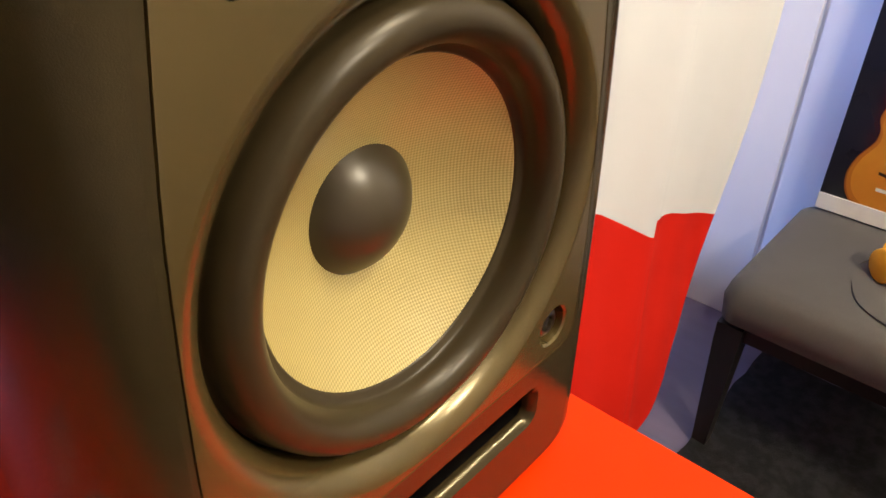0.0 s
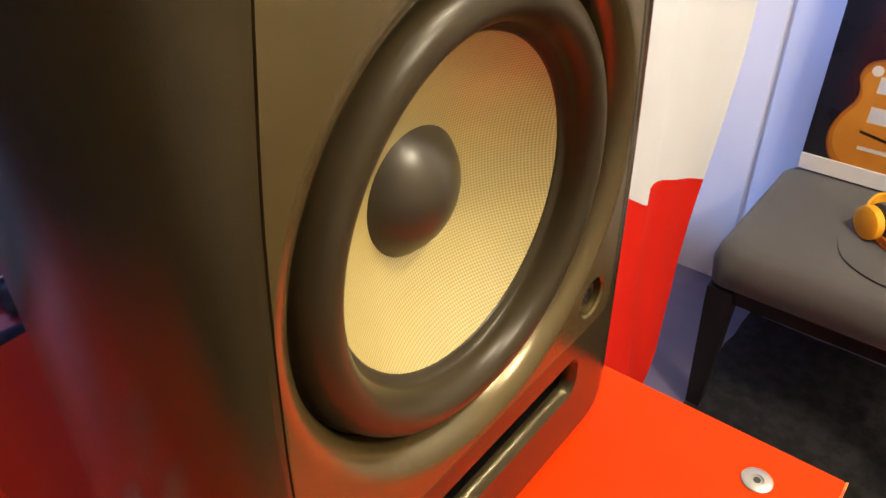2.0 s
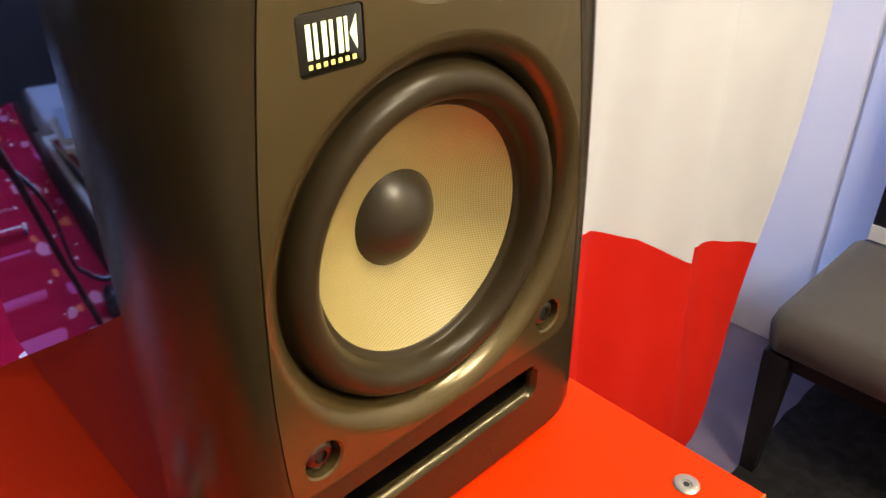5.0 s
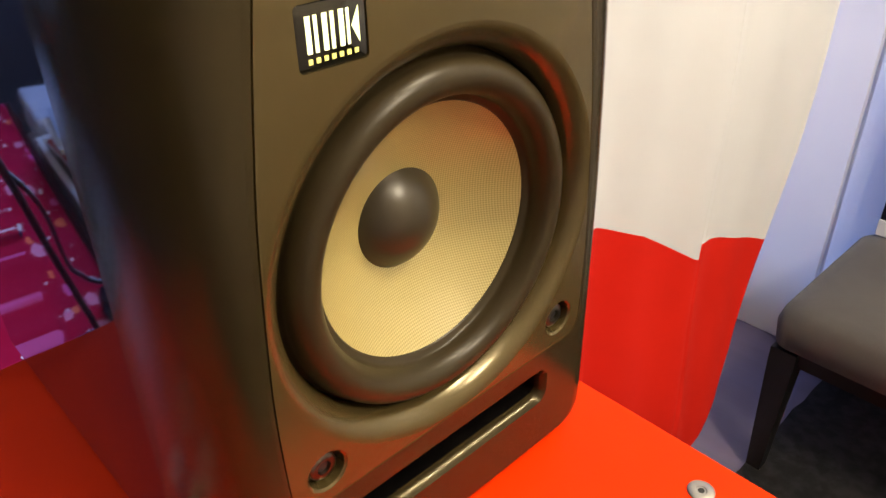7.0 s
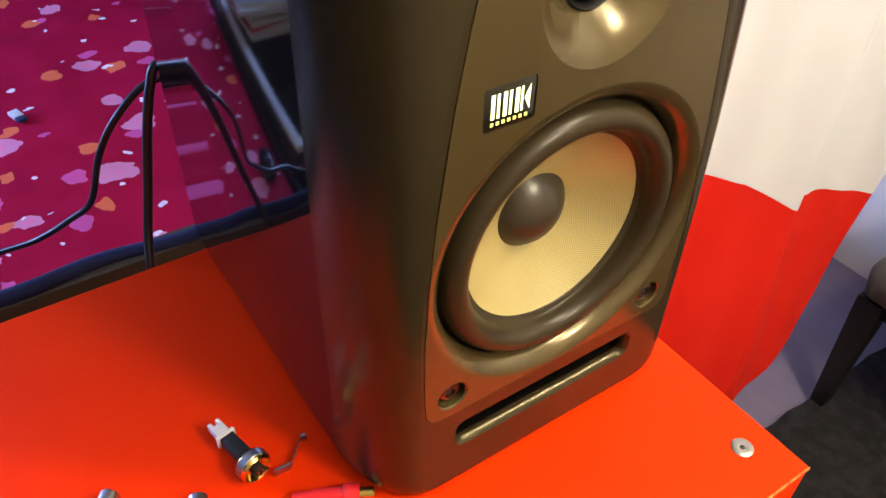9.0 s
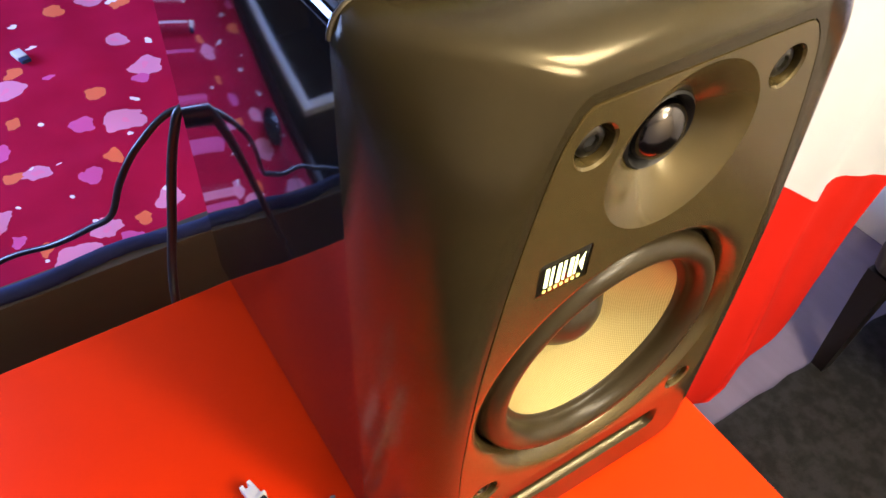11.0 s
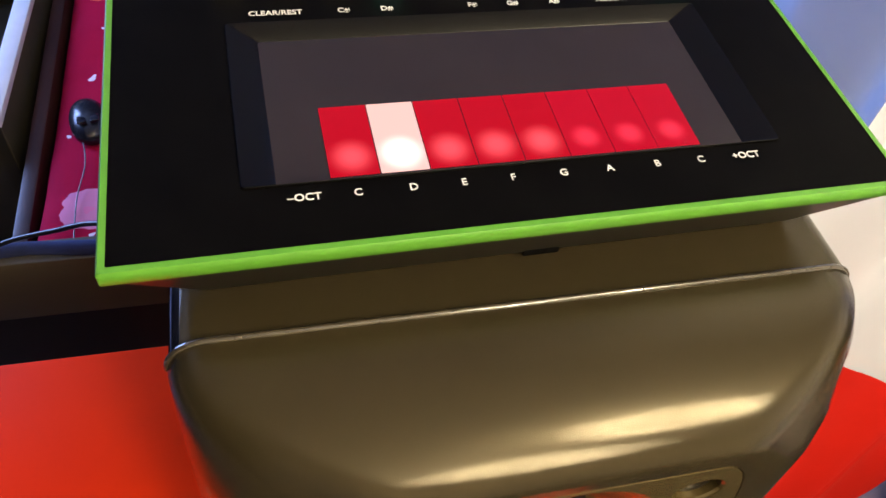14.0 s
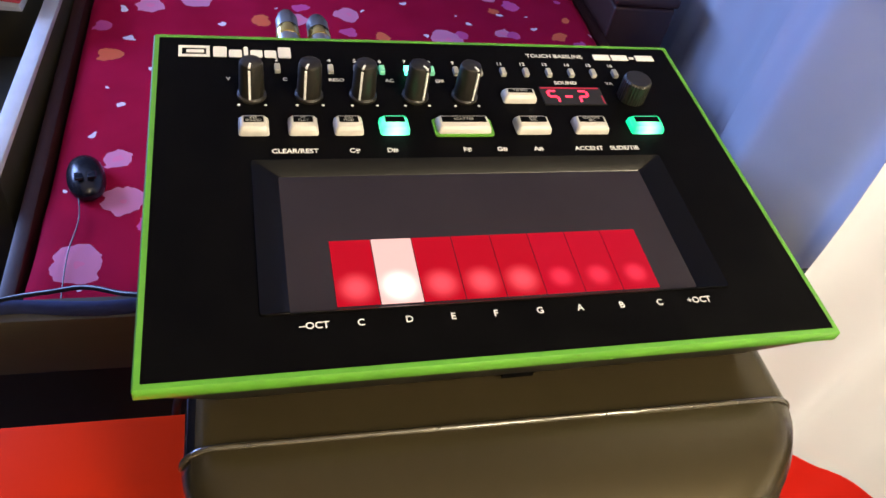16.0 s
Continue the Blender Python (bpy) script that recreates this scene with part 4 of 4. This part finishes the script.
def headphones():
    h = thing("headphones", pose(1.279, 0.036, SEAT + 0.004), "yellow and orange headphones with black ear pads lying on the stool", "headphones")
    for x, y, rot in ((0.0, 0.0, 51), (0.090, -0.205, 75)):
        cup = part("ear_cup", capped([(0.027, 0.0), (0.0325, 0.003), (0.034, 0.010), (0.033, 0.018), (0.029, 0.021)], 40, "Z"), M_YELLOW, h, "yellow ear cup", m=pose(x, y, 0.036, 90, 0, rot))
        ring = [(0.024 * math.cos(2 * math.pi * i / 32), 0.024 * math.sin(2 * math.pi * i / 32), 0.031) for i in range(32)]
        part("ear_pad", tube(ring, 0.0105, 10, True), M_FOAM, cup, "black foam ear pad")
        part("driver", capped([(0.022, 0.020), (0.022, 0.034)], 24, "Z"), M_FOAM, cup)

    def strip(points, width, thick):
        rings = []
        path = smooth_path(points, 8)
        for a, b in zip(path, path[1:] + [path[-1] + (path[-1] - path[-2])]):
            n = Vector((-(b - a).y, (b - a).x, 0)).normalized() * thick
            rings.append([(a.x + n.x, a.y + n.y, a.z - width), (a.x - n.x, a.y - n.y, a.z - width), (a.x - n.x, a.y - n.y, a.z + width), (a.x + n.x, a.y + n.y, a.z + width)])
        return loft(rings)

    part("headband", strip([(0.010, 0.004, 0.050), (0.024, 0.004, 0.066), (0.052, -0.010, 0.072), (0.076, -0.045, 0.062)], 0.009, 0.003), M_YELLOW, h, "yellow headband hinge")
    part("headband_middle", strip([(0.074, -0.042, 0.058), (0.088, -0.085, 0.046), (0.096, -0.135, 0.040), (0.098, -0.195, 0.040)], 0.011, 0.003), M_ORANGE, h, "orange headband")
    part("band_arm", strip([(0.016, -0.008, 0.018), (0.000, -0.034, 0.014), (-0.022, -0.062, 0.012), (-0.046, -0.100, 0.012), (-0.052, -0.150, 0.012)], 0.008, 0.003), M_ORANGE, h, "orange tortoise band arm")
    part("band_clip", tube([(-0.040, -0.084, 0.006), (-0.058, -0.112, 0.006)], 0.006, 10), M_WHITEPL, h, "white clip")
    cord = smooth_path([(1.36, 0.06, SEAT + 0.006), (1.30, 0.075, SEAT + 0.004), (1.20, 0.045, SEAT + 0.004), (1.155, -0.03, SEAT + 0.003), (1.17, -0.09, SEAT + 0.004), (1.25, -0.13, SEAT + 0.004)], 10)
    tagged(part("headphone_cord", tube(cord, 0.0018, 8), M_CABLE), "thin black headphone cord looped on the stool", "cable")


headphones()


# ---- the bed ----
BED = -0.64


def bed():
    b = thing("bed", pose(0, 0, FLOOR), "bed with crimson blossom bedspread and dark frame", "bed")
    x0, x1, y0, y1 = -0.53, 1.02, 0.62, 2.95
    bm = bmesh.new()
    nx, ny = 90, 100
    rows = []
    for j in range(ny + 1):
        row = []
        for i in range(nx + 1):
            x, y = x0 + (x1 - x0) * i / nx, y0 + (y1 - y0) * j / ny
            z = BED - FLOOR + 0.012 * noise.noise(Vector((x * 3, y * 3, 1))) + 0.007 * noise.noise(Vector((x * 9, y * 7, 5)))
            z += 0.010 * max(0, noise.noise(Vector((x * 2.5 + y * 4, y * 9 - x * 5, 2))))
            edge = min(i, nx - i, j, ny - j)
            z -= (0.05, 0.012, 0.003)[edge] if edge < 3 else 0
            row.append(bm.verts.new((x, y, z)))
        rows.append(row)
    for j in range(ny):
        for i in range(nx):
            bm.faces.new((rows[j][i], rows[j][i + 1], rows[j + 1][i + 1], rows[j + 1][i]))
    part("bedspread", bm, M_BED, b, "crimson bedspread with pink and orange blossoms", smooth=80)
    part("mattress", box(x0 + 0.01, x1 - 0.01, y0 + 0.012, y1, 0.12, 0.315, 0.03, 4), M_BLUE, b, "blue mattress")
    roll_path = [(x0 - 0.30 + (x1 - x0 + 0.2) * k / 60, 0.572 + 0.006 * math.sin(k * 0.9), 0.793 + 0.003 * math.sin(k * 0.7) + 0.004 * noise.noise(Vector((k * 0.35, 2, 3)))) for k in range(61)]
    part("blanket_edge", tube(roll_path, 0.0095, 12), M_BLUE, b, "rumpled blue blanket edge over the footboard", smooth=80)
    part("footboard", box(x0 - 0.45, 0.98, 0.556, 0.592, 0.68, 0.790, 0.004, 2), M_OLIVE, b, "dark wooden footboard")
    # Near-black board added where only the shaded gap under the footboard is.
    part("footboard_gap_shade", box(x0 - 0.43, 0.96, 0.57, 0.588, 0.10, 0.682, 0.004, 1), M_DARKWOOD, b, "near-black board standing for the shaded gap below")
    part("side_rail", box(x0 - 0.040, x0 - 0.008, 0.60, y1, 0.10, 0.345, 0.006, 2), M_BROWN, b, "reddish brown side rail")
    part("side_rail", box(x1 + 0.01, x1 + 0.05, 0.60, y1, 0.10, 0.33, 0.006, 2), M_BROWN, b)
    for x in (x0 - 0.02, 0.93):
        for y in (0.63, y1 - 0.08):
            part("bed_leg", box(x, x + 0.05, y, y + 0.05, 0, 0.15, 0.003, 1), M_OLIVE, b)
    return b


bed()


def curtain():
    """A long drape against the east wall, with one deep fold."""
    line = smooth_path([(1.565, 0.98, 0), (1.555, 1.10, 0), (1.550, 1.22, 0), (1.520, 1.32, 0), (1.36, 1.42, 0), (1.325, 1.50, 0), (1.36, 1.62, 0), (1.46, 1.74, 0), (1.47, 1.88, 0), (1.42, 2.0, 0), (1.44, 2.2, 0), (1.52, 2.4, 0), (1.50, 2.75, 0)], 9)
    bm = bmesh.new()
    rows = []
    for k in range(41):
        z = FLOOR + 0.02 + (CEILING - FLOOR - 0.08) * k / 40
        ease = 0.55 + 0.45 * (1 - k / 40)
        rows.append([bm.verts.new((1.57 - (1.57 - p.x) * ease + 0.008 * math.sin(p.y * 46 + z) + 0.006 * noise.noise(Vector((p.y * 6, z * 3, 4))), p.y + 0.01 * math.sin(z * 3 + p.y * 5), z)) for p in line])
    for a, b in zip(rows, rows[1:]):
        for i in range(len(a) - 1):
            bm.faces.new((a[i], a[i + 1], b[i + 1], b[i]))
    c = thing("curtain", pose(0, 0, 0), "long white curtain in deep folds beside the bed", "curtain")
    me = finish(bm, "drape", 80)
    part("drape", me, M_WHITECLOTH, c)
    part("curtain_rail", tube([(1.50, 0.95, CEILING - 0.05), (1.50, 2.80, CEILING - 0.05)], 0.010, 12), M_STEEL, c)


curtain()


def bedside_chest():
    c = thing("bedside_chest", pose(1.07, 2.02, FLOOR), "dark brown wooden chest standing beside the bed", "chest")
    part("chest_body", box(0.0, 0.22, 0.0, 0.55, 0.03, 0.44, 0.012, 3), M_BROWN, c)
    part("chest_lid", box(-0.006, 0.226, -0.006, 0.556, 0.442, 0.475, 0.012, 3), M_BROWN, c)
    for x in (0.02, 0.17):
        for y in (0.02, 0.50):
            part("chest_foot", box(x, x + 0.03, y, y + 0.03, 0.0, 0.03, 0.003, 1), M_DARKWOOD, c)


bedside_chest()


def mouse():
    m = thing("computer_mouse", pose(-0.440, 1.275, BED + 0.008, 0, 0, 12), "black computer mouse on the bedspread", "mouse")
    bm = bmesh.new()
    bmesh.ops.create_uvsphere(bm, u_segments=32, v_segments=16, radius=1)
    for v in bm.verts:
        z = max(v.co.z, -0.25)
        v.co = Vector((v.co.x * 0.040 * (1 + 0.08 * v.co.y ** 2), v.co.y * 0.068, z * 0.036 + 0.009))
    part("shell", bm, M_MOUSE, m, smooth=60)
    for x in (-0.013, 0.013):
        part("mouse_button", box(x - 0.009, x + 0.009, -0.052, -0.020, 0.030, 0.037, 0.003, 2), M_MOUSE, m, m=pose(0, 0, 0, -14, 0, 0))
    part("wheel", capped([(0.006, -0.003), (0.006, 0.003)], 20, "Y"), M_BLACKSTEEL, m, m=pose(0, -0.035, 0.033, 0, 0, 90))
    cord = smooth_path([(-0.455, 1.245, BED + 0.014), (-0.44, 1.15, BED + 0.018), (-0.45, 1.05, BED + 0.014), (-0.445, 0.92, BED + 0.014), (-0.43, 0.80, BED + 0.014)], 8)
    tagged(part("mouse_cord", tube(cord, 0.0013, 8), M_CABLE), "thin black mouse cord on the bedspread", "cable")


mouse()


def memory_stick():
    m = thing("memory_stick", pose(-0.174, 1.785, BED + 0.010, 0, 0, 15), "small white and blue memory stick on the bedspread", "memory stick")
    part("stick_body", box(-0.013, 0.013, -0.02, 0.02, 0, 0.012, 0.003, 2), M_WHITEPL, m)
    part("stick_cap", box(-0.012, 0.012, -0.040, -0.0205, 0.001, 0.011, 0.002, 2), M_BLUE, m)


memory_stick()


def crate():
    c = thing("storage_crate", pose(-0.885, 1.78, FLOOR, 0, 0, -2), "white-rimmed dark crate with papers beside the bed", "crate")
    w, d, h = 0.30, 0.52, 0.42
    for a in ((-w, -w + 0.03, -d, d), (w - 0.03, w, -d, d), (-w, w, -d, -d + 0.03), (-w, w, d - 0.03, d)):
        part("crate_wall", box(*a, 0.0, h - 0.02, 0.002, 1), M_OLIVE, c)
    rim = bmesh.new()
    for a in ((-w - 0.004, -w + 0.034, -d - 0.004, d + 0.004), (w - 0.034, w + 0.004, -d - 0.004, d + 0.004), (-w + 0.034, w - 0.034, -d - 0.004, -d + 0.034), (-w + 0.034, w - 0.034, d - 0.034, d + 0.004)):
        box(*a, h - 0.02, h, 0.003, 2, bm=rim)
    part("crate_rim", rim, M_WHITEPL, c, "white rim")
    part("crate_base", box(-w, w, -d, d, 0.0, 0.02), M_OLIVE, c)
    rng = random.Random(3)
    for k, (col, name) in enumerate((((0.72, 0.70, 0.68), "white"), ((0.60, 0.04, 0.03), "red"), ((0.70, 0.68, 0.62), "white"), ((0.58, 0.05, 0.04), "red"), ((0.74, 0.72, 0.70), "white"), ((0.35, 0.42, 0.55), "blue"))):
        b = thing("magazine", pose(-0.83 + rng.uniform(-0.03, 0.03), 2.02 + rng.uniform(-0.03, 0.03), FLOOR + h + k * 0.019, 0, 0, rng.uniform(-12, 12)), f"{name} magazine in a stack on the crate", "magazine", "stacked magazines")
        mm = mat(f"{name}_paper", col, 0.5, second=tuple(v * 0.8 for v in col), scale=25)
        part("pages", box(-0.20, 0.20, -0.14, 0.14, 0.001, 0.0175, 0.001, 1), M_WHITEPL, b)
        part("cover", box(-0.203, 0.203, -0.143, 0.143, 0.0176, 0.019, 0.0004, 1), mm, b)


crate()


def folded_blankets():
    paleblue = mat("pale_blue_wool", (0.50, 0.55, 0.66), 0.9, second=(0.42, 0.47, 0.58), scale=30, bump=0.4, bump_scale=300, sheen=0.2)
    for k, (x, y, rot) in enumerate(((-0.92, 2.56, 3), (-0.90, 2.55, -4), (-0.93, 2.57, 2))):
        b = thing("folded_blanket", pose(x, y, FLOOR + 0.148 * k, 0, 0, rot), "pale blue folded blanket in a stack beside the crate", "blanket", "folded blankets")
        for q in range(2):
            bm = box(-0.30, 0.30, -0.21, 0.21, 0.002 + q * 0.073, 0.073 + q * 0.073, 0.030, 5)
            for v in bm.verts:
                v.co.z += 0.004 * noise.noise(Vector((v.co.x * 9, v.co.y * 9, k + q * 3)))
            part("blanket_fold", bm, paleblue, b, smooth=70)


folded_blankets()


# ---- cables behind the loudspeaker ----
def cables():
    drop = smooth_path([(-0.050, 0.297, 0.138), (-0.090, 0.310, 0.146), (-0.110, 0.312, 0.147), (-0.1185, 0.312, 0.132), (-0.128, 0.312, 0.10), (-0.140, 0.310, 0.05), (-0.150, 0.304, 0.015), (-0.157, 0.292, -0.012), (-0.160, 0.289, -0.06), (-0.166, 0.292, -0.30), (-0.165, 0.300, -0.70)], 8)
    tagged(part("power_cord", tube(drop, 0.0036, 10), M_CABLE), "black power cord dropping behind the table", "cable")
    arc = smooth_path([(-0.050, 0.297, 0.095), (-0.075, 0.345, 0.108), (-0.106, 0.369, 0.106), (-0.138, 0.375, 0.080), (-0.158, 0.385, 0.045), (-0.172, 0.430, -0.025), (-0.192, 0.461, -0.058), (-0.226, 0.494, -0.092), (-0.300, 0.540, -0.135), (-0.45, 0.58, -0.25), (-0.55, 0.60, -0.60), (-0.58, 0.60, -0.97)], 8)
    tagged(part("signal_cable", tube(arc, 0.0030, 10), M_CABLE), "black signal cable arching away from the loudspeaker", "cable")


cables()


# ---- connectors on the table ----
def connectors():
    a = thing("adapter_plug", pose(-0.1660, 0.084, 0.0105, 0, 0, 13), "black adapter plug with white tip and brass cup on the table", "adapter")
    tip = box(-0.0042, 0.0042, 0.013, 0.022, -0.003, 0.003, 0.0006, 2)
    box(-0.0062, 0.0062, 0.0105, 0.0132, -0.0045, 0.0045, 0.0006, 2, bm=tip)
    box(-0.0040, -0.0014, 0.0215, 0.0255, -0.003, 0.003, 0.0003, 1, bm=tip)
    box(0.0014, 0.0040, 0.0215, 0.0255, -0.003, 0.003, 0.0003, 1, bm=tip)
    part("white_tip", tip, M_WHITEPL, a, "white plastic tip")
    part("black_body", box(-0.0046, 0.0046, -0.012, 0.0108, -0.004, 0.004, 0.0008, 2), M_DARK, a)
    part("brass_cup", lathe([(0.0, -0.011), (0.0088, -0.011), (0.0098, -0.013), (0.0100, -0.019), (0.0088, -0.0205), (0.0078, -0.0185), (0.006, -0.0165), (0.0, -0.0165)], 40), M_BRASS, a, "brass cup")
    part("steel_collar", lathe([(0.0099, -0.0125), (0.0104, -0.0130), (0.0104, -0.0175), (0.0099, -0.018)], 40), M_STEEL, a)
    part("pin_block", capped([(0.0040, -0.016), (0.0040, -0.022), (0.0034, -0.0225)], 24), M_DARK, a)
    for x, z in ((-0.0015, -0.0015), (0.0015, -0.0015), (-0.0015, 0.0015), (0.0015, 0.0015)):
        part("pin", capped([(0.0007, -0.022), (0.0007, -0.0232)], 10), M_BRASS, a, m=pose(x, 0, z))
    lever = smooth_path([(-0.1530, 0.062, 0.006), (-0.1440, 0.0615, 0.006), (-0.1410, 0.0630, 0.006), (-0.1310, 0.0745, 0.006), (-0.1290, 0.0760, 0.006), (-0.1265, 0.0750, 0.006)], 3)
    bm = loft([[(p.x - 0.0008, p.y - 0.0008, 0.0006), (p.x + 0.0008, p.y + 0.0008, 0.0006), (p.x + 0.0008, p.y + 0.0008, 0.0056), (p.x - 0.0008, p.y - 0.0008, 0.0056)] for p in lever])
    tagged(part("finger_lift", bm, M_STEEL), "bent steel finger lift strip on the table", "metal strip")
    r = thing("red_plug", pose(-0.1222, 0.0228, 0.0068, 0, 0, -119), "red plug with brass tip and red lead on the table", "plug")
    part("plug_collar", lathe([(0.0, 0.0045), (0.0056, 0.0045), (0.0062, 0.004), (0.0062, -0.004), (0.0052, -0.005), (0.0, -0.005)], 32), M_REDPLUG, r)
    part("brass_tip", lathe([(0.0036, 0.0045), (0.0036, 0.0125), (0.0030, 0.0132), (0.0026, 0.0125), (0.0, 0.0120)], 24), M_BRASS, r)
    part("red_sleeve", lathe([(0.0046, -0.005), (0.0044, -0.018), (0.0030, -0.026), (0.0026, -0.034), (0.0, -0.034)], 24), M_REDPLUG, r)
    for x, y, rot in ((-0.2455, 0.0885, -38), (-0.2010, 0.0575, -20)):
        p = thing("metal_plug", pose(x, y, 0.0058, 0, 0, rot), "small silver plug lying on the table", "plug", "silver plugs")
        part("plug_barrel", lathe([(0.0, -0.022), (0.0045, -0.022), (0.0052, -0.020), (0.0052, -0.006), (0.0056, -0.005), (0.0056, 0.012), (0.0046, 0.013), (0.0040, 0.011), (0.0, 0.010)], 32), M_STEEL, p)


connectors()
